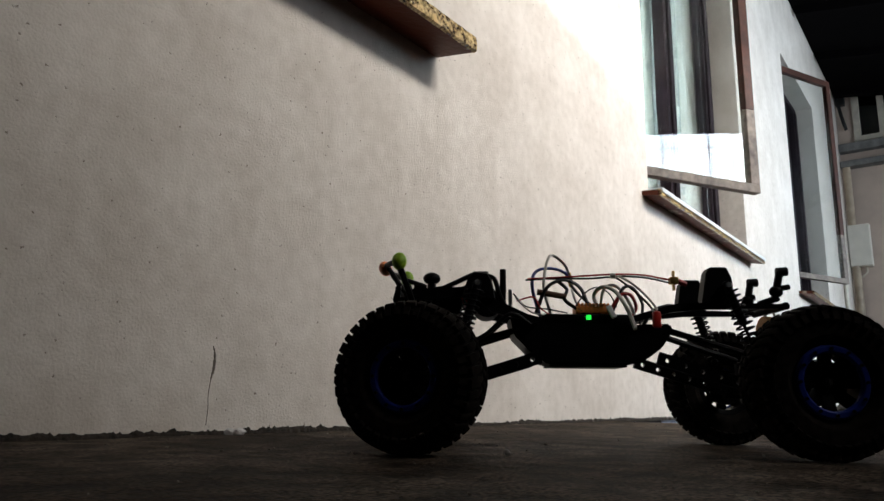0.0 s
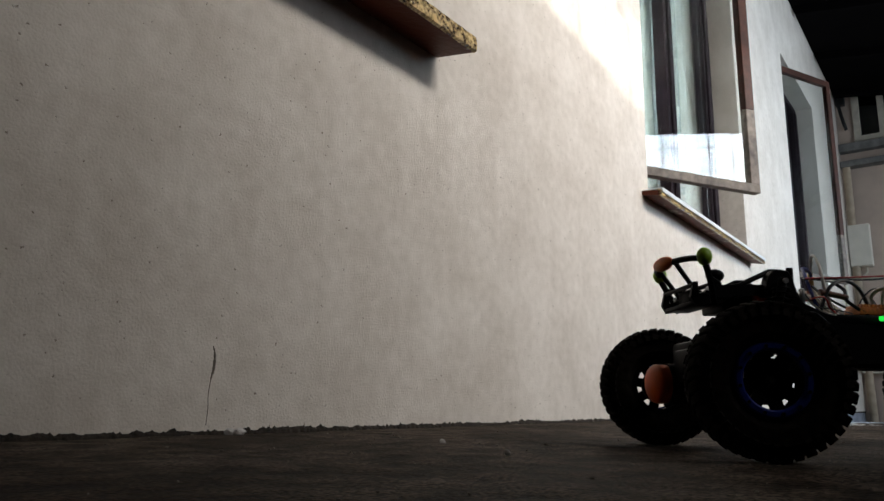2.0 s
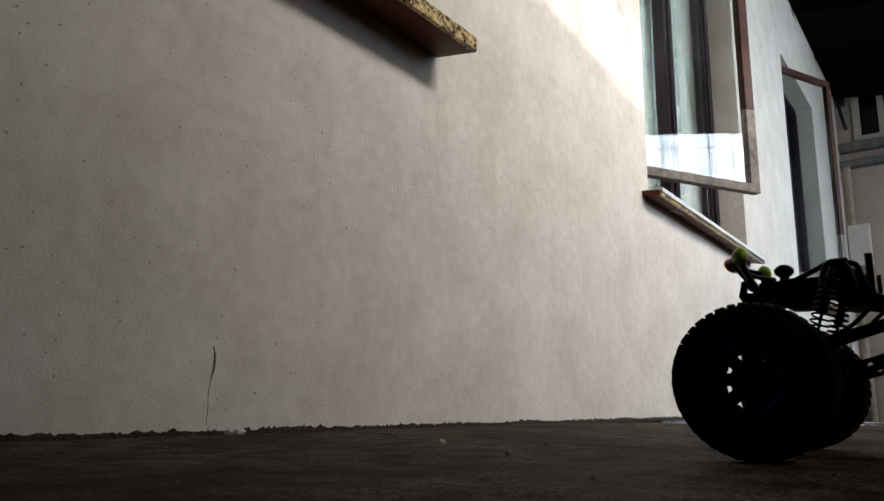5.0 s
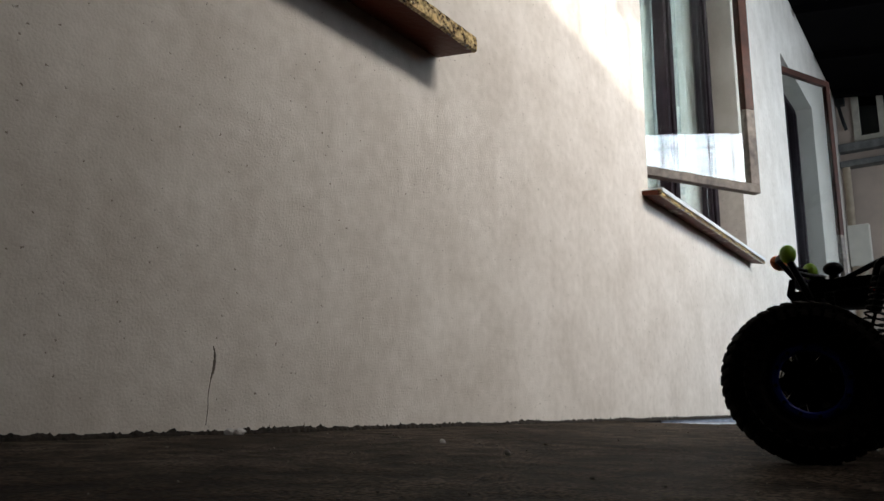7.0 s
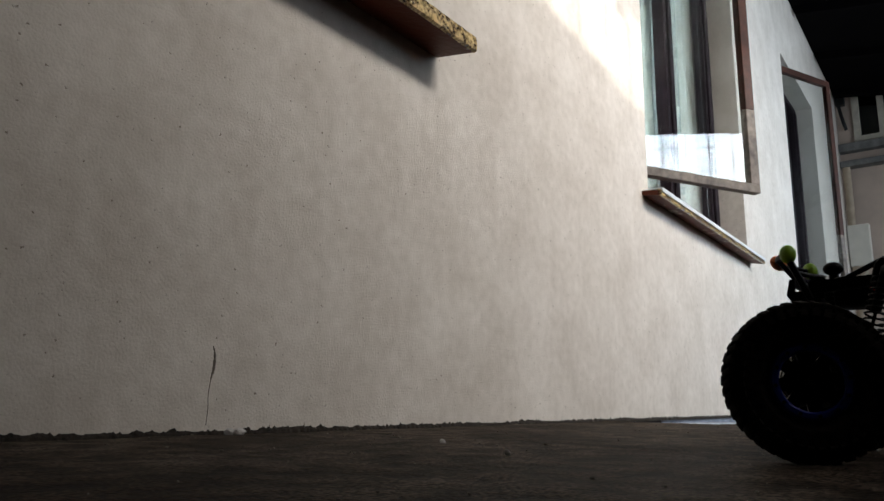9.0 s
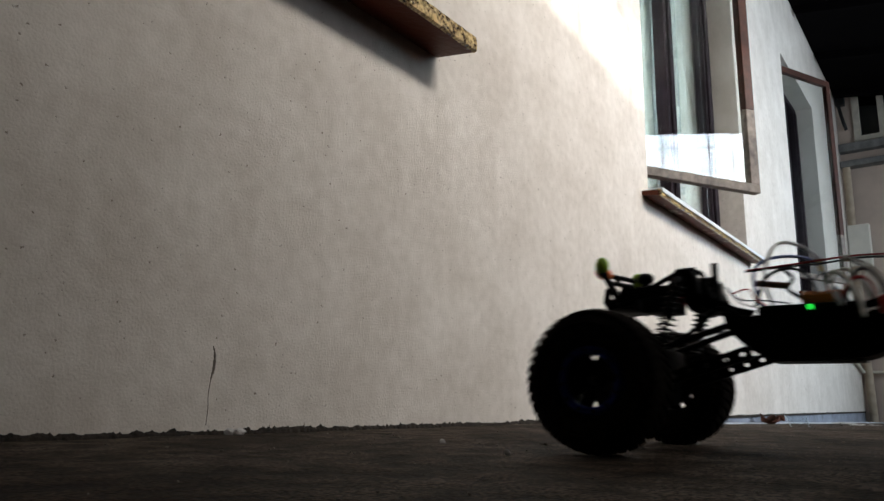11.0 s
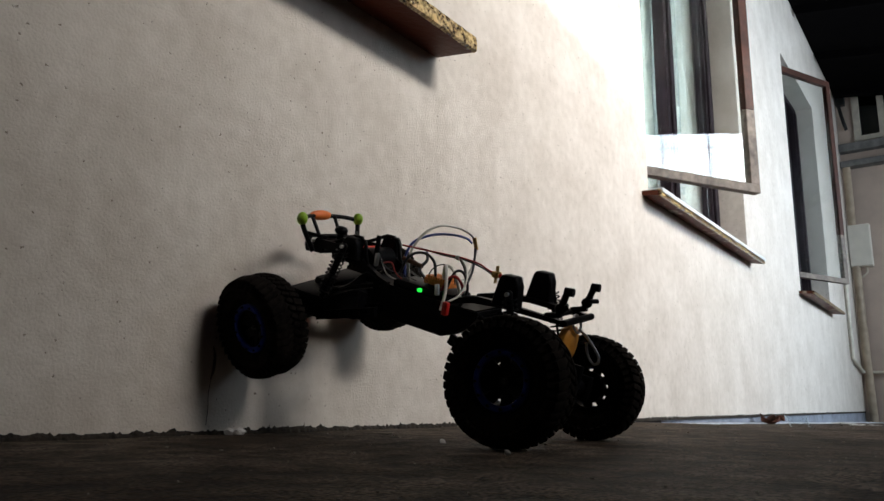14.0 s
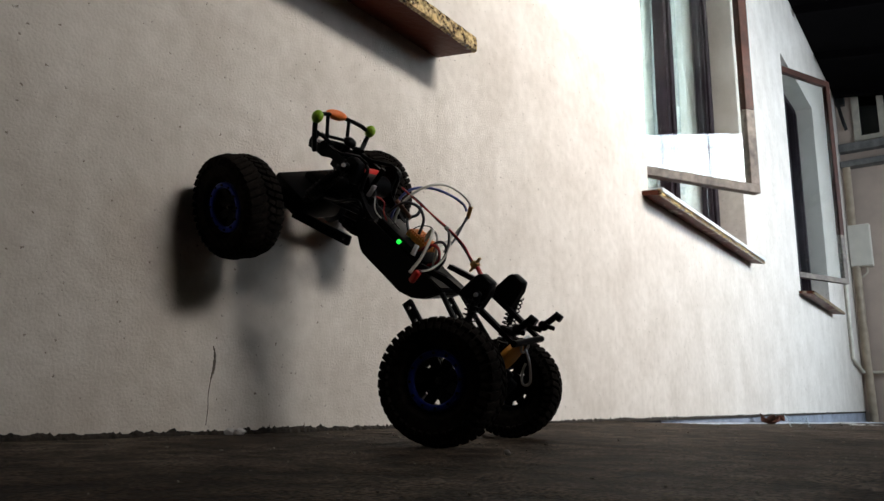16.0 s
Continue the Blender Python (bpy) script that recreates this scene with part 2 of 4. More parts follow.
def mesh_of(name, bm, material, smooth=None):
    bmesh.ops.recalc_face_normals(bm, faces=bm.faces)
    me = bpy.data.meshes.new(name)
    bm.to_mesh(me)
    bm.free()
    me.materials.append(material)
    if smooth:
        me.shade_smooth()
        me.set_sharp_from_angle(angle=radians(smooth))
    return me


def part(name, bm, material, parent=None, label="", smooth=None):
    me = bm if isinstance(bm, bpy.types.Mesh) else mesh_of(name, bm, material, smooth)
    ob = new(name, me)
    ob.parent = parent
    if label:
        tagged(ob, label)
    return ob


def setting(name, bm, material, label, category, smooth=None):
    return tagged(part(name, bm, material, smooth=smooth), label, category, kind="structure")


BM = bmesh.new


# ---------------------------------------------------------------- structure
WIN = [(-0.33, 1.02), (2.36, 3.72), (5.05, 6.22)]        # window openings along the wall
Z0, Z1, DEEP = 0.755, 2.42, 0.12
END = 7.75


def floor_z(x):
    """The slab falls away gently towards the far corner."""
    t = min(max((x - 1.9) / 0.6, 0), 1)
    return -0.018 * t * t * (3 - 2 * t) - 0.0137 * max(0, x - 2.5)


def relief(x, y):
    """Height of the worn slab's humps and pits."""
    return noise.noise((x * 6, y * 6, 0)) * 0.0016 + noise.noise((x * 34, y * 34, 3)) * 0.0011 - max(0.0, noise.noise((x * 85, y * 85, 7)) - 0.15) * 0.0022


def build_floor():
    bm = BM()
    xs = [-3.2 + 0.4 * i for i in range(9)] + [0.2 + 0.016 * i for i in range(144)] + [2.5 + 0.06 * i for i in range(28)] + [4.2 + 0.25 * i for i in range(15)] + [8.0]
    ys = [-3.9 + 0.4 * i for i in range(7)] + [-1.4 + 0.05 * i for i in range(10)] + [-0.9 + 0.016 * i for i in range(57)] + [0.0, 0.2]
    rows = []
    for x in xs:
        rows.append([bm.verts.new((x, y, floor_z(x) - 0.0008 + (relief(x, y) if y > -1.4 else 0))) for y in ys])
    for a, b in zip(rows, rows[1:]):
        for i in range(len(ys) - 1):
            bm.faces.new((a[i], b[i], b[i + 1], a[i + 1]))
    me = mesh_of("floor", bm, FLOOR, 60)
    if me.polygons[0].normal.z < 0:
        me.flip_normals()
    return tagged(new("floor", me), "worn dark grey concrete floor with stains and cracks", "floor", kind="structure")


def build_wall():
    """The cream wall, with window openings that go through it."""
    bm = BM()
    t = 0.32
    top = 3.2
    low = 0.004
    x = -3.2
    for (a, b), under in zip(WIN, (0.757, 0.740, 0.745)):
        box(bm, x, a, 0, t, low, top)
        box(bm, a, b, 0, t, low, under)
        box(bm, a, b, 0, t, Z1, top)
        x = b
    box(bm, x, END, 0, t, low, top)
    bmesh.ops.remove_doubles(bm, verts=bm.verts, dist=1e-5)
    return setting("wall_north", bm, PLASTER, "cream plastered house wall, pitted and faintly streaked", "wall")


def build_plinth():
    bm = BM()
    box(bm, 2.40, END, 0.006, 0.3, -0.12, 0.006)
    o = setting("plinth", bm, PLINTH, "blue-grey cement plinth under the plaster", "plinth")
    # ragged lower lip of the plaster; its dark colour also paints the shadow gap
    bm = BM()
    n = 3000
    rows = []
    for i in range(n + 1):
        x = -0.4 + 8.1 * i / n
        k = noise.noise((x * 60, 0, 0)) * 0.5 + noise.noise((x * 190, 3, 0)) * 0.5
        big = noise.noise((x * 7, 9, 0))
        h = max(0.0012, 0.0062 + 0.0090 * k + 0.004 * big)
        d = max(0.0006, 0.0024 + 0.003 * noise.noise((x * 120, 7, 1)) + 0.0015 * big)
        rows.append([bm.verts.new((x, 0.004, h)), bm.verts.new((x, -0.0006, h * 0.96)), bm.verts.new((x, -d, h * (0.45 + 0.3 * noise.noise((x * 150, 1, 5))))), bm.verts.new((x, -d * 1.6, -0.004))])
    for a, b in zip(rows, rows[1:]):
        for q in range(3):
            bm.faces.new((a[q], b[q], b[q + 1], a[q + 1]))
    part("mortar_shade_edge", bm, MORTAR_SHADE, o, "crumbled dirty mortar edge with the shadow gap painted in")
    # long crack and hairline in the plaster
    bm = BM()
    for pts, wmax, into in (([(0.6270, 0.118), (0.6300, 0.110), (0.6310, 0.098), (0.6300, 0.086), (0.6280, 0.078), (0.6265, 0.073)], 0.0029, bm),
                            ([(0.6265, 0.073), (0.6245, 0.052), (0.6255, 0.034), (0.6240, 0.012)], 0.0005, bm)):
        path = smooth_path([(x, 0, z) for x, z in pts], 6)
        prev = None
        for i, q in enumerate(path):
            w = wmax * (0.25 + 0.75 * math.sin(math.pi * min(max(i / (len(path) - 1), 0.03), 0.97))) * (0.8 + 0.4 * noise.noise((q.z * 300, 0, 0)))
            pr = [into.verts.new((q.x - w, -0.0003, q.z)), into.verts.new((q.x, -0.0012, q.z)), into.verts.new((q.x + w, -0.0003, q.z))]
            if prev:
                into.faces.new((prev[0], prev[1], pr[1], pr[0]))
                into.faces.new((prev[1], prev[2], pr[2], pr[1]))
            prev = pr
    part("plaster_crack", bm, mat("crack_dirt", (0.13, 0.105, 0.085), 0.95, var=0.4, scale=200), o, "dirty crack in the plaster")
    return o


def build_sill(name, x0, x1, z, tilt, depth, th=0.03, flashing=False):
    bm = BM()
    nseg = 14
    rng = random.Random(int(x0 * 10) + 50)
    prev = None
    for i in range(nseg + 1):
        x = x0 + (x1 - x0) * i / nseg
        wob = rng.uniform(-0.0025, 0.0025)
        ring = [bm.verts.new((x, 0.004, z + tilt)), bm.verts.new((x, -depth + wob, z)), bm.verts.new((x, -depth - 0.002 + wob, z + th * 0.5)),
                bm.verts.new((x, -depth + 0.004 + wob, z + th)), bm.verts.new((x, DEEP, z + th + tilt * 1.6)), bm.verts.new((x, DEEP, z + tilt))]
        if prev:
            for k in range(6):
                bm.faces.new((prev[k], prev[(k + 1) % 6], ring[(k + 1) % 6], ring[k]))
        else:
            bm.faces.new(ring)
        prev = ring
    bm.faces.new(prev[::-1])
    s = setting(name, bm, SILLWOOD, "brown stained window sill with peeling varnish", "window sill")
    # worn front edge, with a rounded lower lip
    bm = BM()
    rows = []
    n = 90
    for i in range(n + 1):
        x = x0 + (x1 - x0) * i / n
        k = 0.0012 * noise.noise((x * 45, 2, 0))
        rows.append([bm.verts.new((x, -depth + 0.002, z - 0.0015 + k)), bm.verts.new((x, -depth - 0.005 + k, z + 0.001 + k)), bm.verts.new((x, -depth - 0.0055 + k, z + th * 0.5)),
                     bm.verts.new((x, -depth - 0.003 + k, z + th + 0.0015)), bm.verts.new((x, -depth + 0.010, z + th + 0.003))])
    for a, b in zip(rows, rows[1:]):
        for q in range(4):
            bm.faces.new((a[q], b[q], b[q + 1], a[q + 1]))
    bm.faces.new(rows[0])
    bm.faces.new(rows[-1][::-1])
    part("front_edge", bm, SILLEDGE, s, "worn glossy front edge with flaking varnish", smooth=50)
    if flashing:
        # zinc strips lapped along the top of the front edge, coloured as a sky highlight
        rng = random.Random(3)
        x, cuts = x0, (0.32, 0.26, 0.12, 0.20, 0.60)
        for w in cuts:
            xe = min(x1, x + w)
            bm = BM()
            dz = rng.uniform(-0.001, 0.001)
            plate(bm, [(x + 0.002, z + th * 0.68 + dz), (xe - 0.002, z + th * 0.68 + dz * 0.5), (xe - 0.002, z + th + 0.006), (x + 0.002, z + th + 0.006)], -depth - 0.0095, -depth - 0.0072)
            part("flashing", bm, ZINC_GLINT, s, "metal strip on the front edge, its sky glint painted pale")
            bm = BM()
            box(bm, x + 0.002, xe - 0.002, -depth - 0.0095, 0.0, z + th + 0.0062, z + th + 0.0082)
            part("flashing_top", bm, ZINC_GLINT, s)
            x = xe
    return s


def frame_bars(bm, x0, x1, z0, z1, w, y0, y1):
    box(bm, x0, x1, y0, y1, z0, z0 + w, 0.003)
    box(bm, x0, x1, y0, y1, z1 - w, z1, 0.003)
    box(bm, x0, x0 + w, y0, y1, z0 + w, z1 - w, 0.003)
    box(bm, x1 - w, x1, y0, y1, z0 + w, z1 - w, 0.003)
    return bm


def build_window(idx, a, b, casement):
    o = tagged(new("window_%d" % idx), "wooden window with lace curtain and open casement", "window", kind="structure")
    bm = BM()
    frame_bars(bm, a, b, Z0 + 0.01, Z1, 0.05, DEEP, DEEP + 0.06)
    mid = a + 0.50 * (b - a)
    part("window_frame", bm, DARKWOOD, o, "dark stained wooden frame")
    bm = BM()
    box(bm, a + 0.635, a + 0.735, DEEP + 0.002, DEEP + 0.058, Z0 + 0.06, Z1 - 0.05, 0.004)
    box(bm, a + 0.665, a + 0.705, DEEP - 0.012, DEEP + 0.002, Z0 + 0.06, Z1 - 0.05, 0.004)
    part("mullion", bm, DARKWOOD, o, "dark wooden mullion")
    bm = BM()
    box(bm, b - 0.11, b - 0.05, DEEP + 0.002, DEEP + 0.055, Z0 + 0.06, Z1 - 0.05, 0.004)
    box(bm, b - 0.10, b - 0.05, DEEP - 0.012, DEEP + 0.002, Z0 + 0.06, Z1 - 0.05, 0.004)
    part("stile", bm, DARKWOOD, o)
    for x0, x1 in ((a + 0.05, a + 0.635), (a + 0.735, b - 0.11)):
        bm = BM()
        box(bm, x0, x1, DEEP + 0.025, DEEP + 0.029, Z0 + 0.06, Z1 - 0.05)
        p = part("pane", bm, GLASS, o)
        p.visible_shadow = False
    # lace hung close behind the panes, in folds
    for x0, x1 in ((a + 0.04, a + 0.70), (a + 0.74, b + 0.06)):
        bm = BM()
        k = 60
        cols = []
        for i in range(k + 1):
            u = i / k
            x = x0 + (x1 - x0) * u
            y = DEEP + 0.10 + 0.018 * math.sin(u * 38) + 0.01 * math.sin(u * 91 + 1)
            cols.append([bm.verts.new((x + 0.01 * math.sin(v * 5 + u * 9), y, Z0 + 0.04 + (Z1 - Z0 - 0.1) * v / 8)) for v in range(9)])
        for c, d in zip(cols, cols[1:]):
            for v in range(8):
                bm.faces.new((c[v], d[v], d[v + 1], c[v + 1]))
        part("curtain", bm, LACE, o, "white lace curtain in folds", smooth=60)
    if casement:
        hx, ang, wd, zb, zt = casement
        c = new("casement")
        c.parent = o
        c.matrix_basis = pose(hx, 0.10, 0, 0, 0, ang)
        th, w = 0.035, 0.046
        bm = BM()
        box(bm, 0, wd, -th / 2, th / 2, zb, zb + w * 0.8, 0.003)
        part("bottom_rail", bm, GREYWOOD, c, "weathered grey bottom rail")
        bm = BM()
        box(bm, 0, wd, -th / 2, th / 2, zt - w, zt, 0.003)
        part("top_rail", bm, WOOD, c, "red-brown top rail")
        bm = BM()
        box(bm, 0, w * 0.5, -th / 2, th / 2, zb + w * 0.8, zt - w, 0.003)
        part("hinge_stile", bm, GREYWOOD, c)
        bm = BM()
        box(bm, wd - w, wd, -th / 2, th / 2, zb + 0.35, zt - w, 0.003)
        part("free_stile", bm, WOOD, c, "red-brown varnished stile")
        bm = BM()
        box(bm, wd - w, wd, -th / 2, th / 2, zb + w * 0.8, zb + 0.35, 0.003)
        part("stile_foot", bm, GREYWOOD, c, "weathered bare foot of the stile")
        bm = BM()
        box(bm, w * 0.5, wd - w, -0.002, 0.002, zb + w * 0.8, zt - w)
        p = part("pane", bm, GLASS, c)
        p.visible_shadow = False
    # dim room behind
    bm = BM()
    box(bm, a - 0.3, b + 0.3, 0.33, 1.6, 0.2, 2.9)
    bmesh.ops.delete(bm, geom=[f for f in bm.faces if f.normal.y < -0.9], context="FACES")
    setting("room_%d" % idx, bm, ROOM, "dim room behind the window", "room")
    return o


def build_roof():
    """Lean-to porch roof: boards on rafters, falling away from the wall."""
    bm = BM()
    dz = -0.60 / 3.6
    m = Matrix.Identity(4)
    m[2][1] = -dz
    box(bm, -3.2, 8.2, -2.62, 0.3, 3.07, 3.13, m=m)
    # the boards leave an invented gap round the added lamp
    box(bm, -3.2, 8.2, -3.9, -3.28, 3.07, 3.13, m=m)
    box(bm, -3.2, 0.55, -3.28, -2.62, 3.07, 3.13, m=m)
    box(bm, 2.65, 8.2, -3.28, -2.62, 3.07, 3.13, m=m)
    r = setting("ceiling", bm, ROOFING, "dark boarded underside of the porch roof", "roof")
    for i in range(12):
        bm = BM()
        x = -2.6 + i * 0.92
        box(bm, x, x + 0.07, -3.85, -0.02, 3.0, 3.07, m=m)
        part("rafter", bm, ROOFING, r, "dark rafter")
    return r


def build_enclosure():
    """What closes the porch: outer wall with its barred opening, both ends."""
    ox0, ox1, oz0, oz1 = 2.15, 6.75, 1.05, 2.46
    bm = BM()
    box(bm, -3.2, ox0, -3.85, -3.6, -0.2, 2.6)
    box(bm, ox1, 8.0, -3.85, -3.6, -0.2, 2.6)
    box(bm, ox0, ox1, -3.85, -3.6, -0.2, oz0)
    box(bm, ox0, ox1, -3.85, -3.6, oz1, 2.6)
    s = setting("wall_south", bm, YARD, "dark masonry outer wall of the porch", "wall")
    for i in range(23):
        bm = BM()
        x = ox0 + (ox1 - ox0) * (i + 0.5) / 23
        rod(bm, (x, -3.62, oz0), (x, -3.62, oz1), 0.006, 6)
        part("bar", bm, IRON, s)
    for i in range(6):
        bm = BM()
        z = oz0 + 0.12 + 0.22 * i
        rod(bm, (ox0, -3.635, z), (ox1, -3.635, z), 0.005, 6)
        part("cross_bar", bm, IRON, s)
    # unseen west end, added so that no light comes from the left
    bm = BM()
    box(bm, -3.4, -3.2, -3.85, 0.3, -0.2, 3.3)
    setting("west_light_block", bm, YARD, "unseen dark end wall added to keep light off the left", "wall")
    bm = BM()
    box(bm, END, END + 0.25, -3.85, 0.32, -0.2, 2.30)
    box(bm, END, END + 0.25, -3.85, -1.2, 2.30, 3.3)
    box(bm, END, END + 0.25, -0.14, 0.32, 2.30, 3.3)
    box(bm, END, END + 0.25, -1.2, -0.14, 3.22, 3.3)
    box(bm, END, END + 0.25, -1.2, -0.14, 2.30, 2.60)
    e = setting("wall_east", bm, PINK, "pinkish plastered end wall", "wall")
    bm = BM()
    box(bm, END + 0.3, END + 0.32, -1.3, 0, 2.5, 3.3)
    setting("backdrop", bm, ROOM, "dark room behind the upper window", "backdrop")
    w = tagged(new("window_4"), "grey painted window with dark panes", "window", kind="structure")
    bm = BM()
    box(bm, END - 0.012, END + 0.05, -0.20, -0.14, 2.58, 3.24, 0.004)
    part("frame_post", bm, PIPE, w)
    bm = BM()
    box(bm, END - 0.012, END + 0.05, -0.41, -0.355, 2.58, 3.24, 0.004)
    part("frame_post", bm, PIPE, w)
    bm = BM()
    box(bm, END - 0.02, END + 0.05, -1.2, -0.14, 2.57, 2.62, 0.004)
    part("frame_foot", bm, PIPE, w)
    bm = BM()
    box(bm, END + 0.03, END + 0.034, -1.2, -0.14, 2.62, 3.22)
    part("pane", bm, GLASS, w)
    for z0, z1, pr, nm in ((2.46, 2.54, 0.10, "upper"), (2.30, 2.36, 0.12, "lower")):
        bm = BM()
        box(bm, END - pr, END - 0.001, -1.6, -0.005, z0, z1, 0.006)
        setting("ledge", bm, LEDGE, "grey cement ledge under the upper window", "ledge")
    # unseen blocks added across the yard, which let the low sun in only between them
    bm = BM()
    plate(bm, [(-9, -0.3), (6.2, -0.3), (6.2, 2.95), (5.58, 2.965), (5.37, 2.98), (5.19, 3.008), (5.01, 3.034), (4.84, 3.042), (4.5, 3.045), (4.0, 3.06), (3.0, 3.2), (2.0, 5.4), (-9, 5.4)], -9.0, -7.25)
    setting("sun_block_1", bm, YARD, "unseen dark block that shapes the sun patch", "house")
    bm = BM()
    box(bm, 6.15, 16, -7.2, -7.0, -0.3, 6.0)
    setting("sun_block_2", bm, YARD, "tall unseen dark block that limits the sun patch", "house")
    bm = BM()
    box(bm, -30, 40, -40, -3.9, -0.6, -0.25)
    setting("ground", bm, FLOOR, "bare dark yard ground", "ground")
    return s


def build_fixtures():
    bm = BM()
    box(bm, END - 0.10, END - 0.001, -0.19, 0.0 - 0.004, 1.33, 1.73, 0.008)
    b = tagged(new("meter_box"), "cream metal meter box on the end wall", "meter box")
    part("body", bm, BOXPAINT, b)
    bm = BM()
    box(bm, END - 0.112, END - 0.1005, -0.186, -0.008, 1.335, 1.725, 0.004)
    part("door", bm, BOXPAINT, b, "cream door of the box")
    bm = BM()
    tube(bm, smooth_path([(END - 0.03, -0.13, 1.335), (END - 0.03, -0.13, 1.28), (END - 0.03, -0.09, 1.24), (END - 0.03, -0.05, 1.22)]), 0.008)
    part("cable", bm, PIPE, b, "pale cable below the box")
    bm = BM()
    tube(bm, smooth_path([(7.05, -0.02, 1.9), (7.06, -0.02, 1.0), (7.07, -0.02, 0.50), (7.12, -0.02, 0.44), (7.55, -0.02, 0.37), (7.68, -0.03, 0.36), (7.71, -0.12, 0.355), (7.72, -0.8, 0.35)], 8), 0.016)
    tagged(part("water_pipe", bm, PIPE, smooth=60), "cream water pipe bent along the wall", "pipe")
    bm = BM()
    tube(bm, smooth_path([(END - 0.01, -0.02, 3.2), (END - 0.05, -0.03, 3.0), (END - 0.06, -0.06, 2.8), (END - 0.02, -0.08, 2.70)]), 0.016, 8)
    box(bm, END - 0.07, END - 0.002, -0.09, -0.012, 2.95, 3.14, 0.006)
    tagged(part("roof_bracket", bm, IRON, smooth=50), "dark iron bracket under the eaves in the corner", "bracket")
    bm = BM()
    tube(bm, smooth_path([(6.9, -0.02, 1.9), (6.92, -0.018, 2.3), (7.02, -0.02, 2.62), (7.2, -0.02, 2.9), (7.3, -0.02, 3.02)]), 0.006, 6)
    tagged(part("wall_cable", bm, IRON, smooth=60), "thin dark cable running up the wall", "cable")
    bm = BM()
    tube(bm, [(7.68, -0.05, 2.3), (7.68, -0.05, 1.2), (7.69, -0.055, 0.5), (7.69, -0.065, -0.09)], 0.035, 12)
    tagged(part("drain_pipe", bm, DRAIN, smooth=60), "tan drain pipe in the corner", "pipe")


def build_litter():
    # broken glass leaning in the dirt, dry leaves, scraps of paper by the plinth
    corners = [(-0.036, 0.034), (-0.022, 0.0), (0.028, 0.0), (0.026, 0.030)]
    bm = BM()
    plate(bm, corners, -0.001, 0.001)
    shard = tagged(part("glass_shard", bm, GLASS), "clear broken glass shard standing in the dust", "glass shard")
    bm = BM()
    tube(bm, [(x, 0, z) for x, z in corners], 0.0011, 6)
    part("broken_edge", bm, GLASSEDGE, shard, "bright broken edge")
    shard.matrix_world = pose(2.26, -0.435, floor_z(2.26) + 0.001, -14, 0, -52)
    rng = random.Random(11)
    for i, (x, y, s) in enumerate(((3.62, -0.06, 0.075), (3.75, -0.05, 0.06), (3.56, -0.08, 0.05))):
        bm = BM()
        k = 8
        vs = []
        for u in range(k + 1):
            w = math.sin(math.pi * u / k) * 0.45 + 0.02
            z = 0.25 * math.sin(u * 0.7 + i)
            vs.append([bm.verts.new((s * (u / k * 2 - 1), -s * w, s * (0.3 + z))), bm.verts.new((s * (u / k * 2 - 1), 0, s * (0.1 + z * 0.6))), bm.verts.new((s * (u / k * 2 - 1), s * w, s * (0.4 + z)))])
        for a, b in zip(vs, vs[1:]):
            bm.faces.new((a[0], b[0], b[1], a[1]))
            bm.faces.new((a[1], b[1], b[2], a[2]))
        bmesh.ops.transform(bm, matrix=pose(x, y, floor_z(x), 0, 0, 70 * i), verts=bm.verts)
        tagged(part("dry_leaf", bm, LEAF), "curled reddish-brown dry leaf by the plinth", "leaf", group="leaves by the plinth")
    for i, (x, y, s) in enumerate(((3.4, -0.44, 0.05), (3.62, -0.47, 0.045), (3.95, -0.33, 0.06), (3.35, -0.36, 0.035))):
        bm = BM()
        k = 5
        g = [[bm.verts.new((s * (u / k - 0.5) * 2, s * (v / k - 0.5), 0.002 + s * 0.10 * (1 + noise.noise((u * 0.9 + i * 7, v * 0.9, 2))))) for v in range(k + 1)] for u in range(k + 1)]
        for u in range(k):
            for v in range(k):
                bm.faces.new((g[u][v], g[u + 1][v], g[u + 1][v + 1], g[u][v + 1]))
        bmesh.ops.transform(bm, matrix=pose(x, y, floor_z(x), 0, 0, 33 * i), verts=bm.verts)
        tagged(part("paper_scrap", bm, PAPER if i < 3 else GRIME), "crumpled dirty paper scrap on the concrete", "litter", group="scraps on the floor")
    # pale bluish strip along the foot of the wall, wider towards the corner
    bm = BM()
    prev = None
    for i in range(261):
        x = 2.45 + 5.25 * i / 260
        wide = (0.035 + 0.16 * min(max((x - 3.4) / 2.0, 0), 1)) * max(0.25, 0.75 + 0.9 * noise.noise((x * 5, 2, 0)) + 0.5 * noise.noise((x * 23, 5, 0)))
        pr = [bm.verts.new((x, 0.002, floor_z(x) + 0.004)), bm.verts.new((x, -wide * 0.6, floor_z(x) + 0.003 + 0.002 * noise.noise((x * 30, 1, 0)))), bm.verts.new((x, -wide, floor_z(x) - 0.001))]
        if prev:
            for q in range(2):
                bm.faces.new((prev[q], pr[q], pr[q + 1], prev[q + 1]))
        prev = pr
    tagged(part("pale_strip", bm, PALE_STRIP, smooth=60), "pale bluish strip along the foot of the wall", "dust", kind="stuff")
    # grit strewn over the slab
    bm = BM()
    rng = random.Random(5)
    for i in range(520):
        if rng.random() < 0.55:
            x, y = rng.uniform(0.1, 2.2), rng.uniform(-0.82, -0.005)
        else:
            x, y = rng.uniform(0.3, 5.5), -abs(rng.gauss(0, 0.16)) - 0.004
        s = rng.choice((0.0005, 0.0007, 0.0009, 0.0012)) * rng.uniform(0.7, 1.5)
        q = bmesh.ops.create_icosphere(bm, subdivisions=1, radius=s)
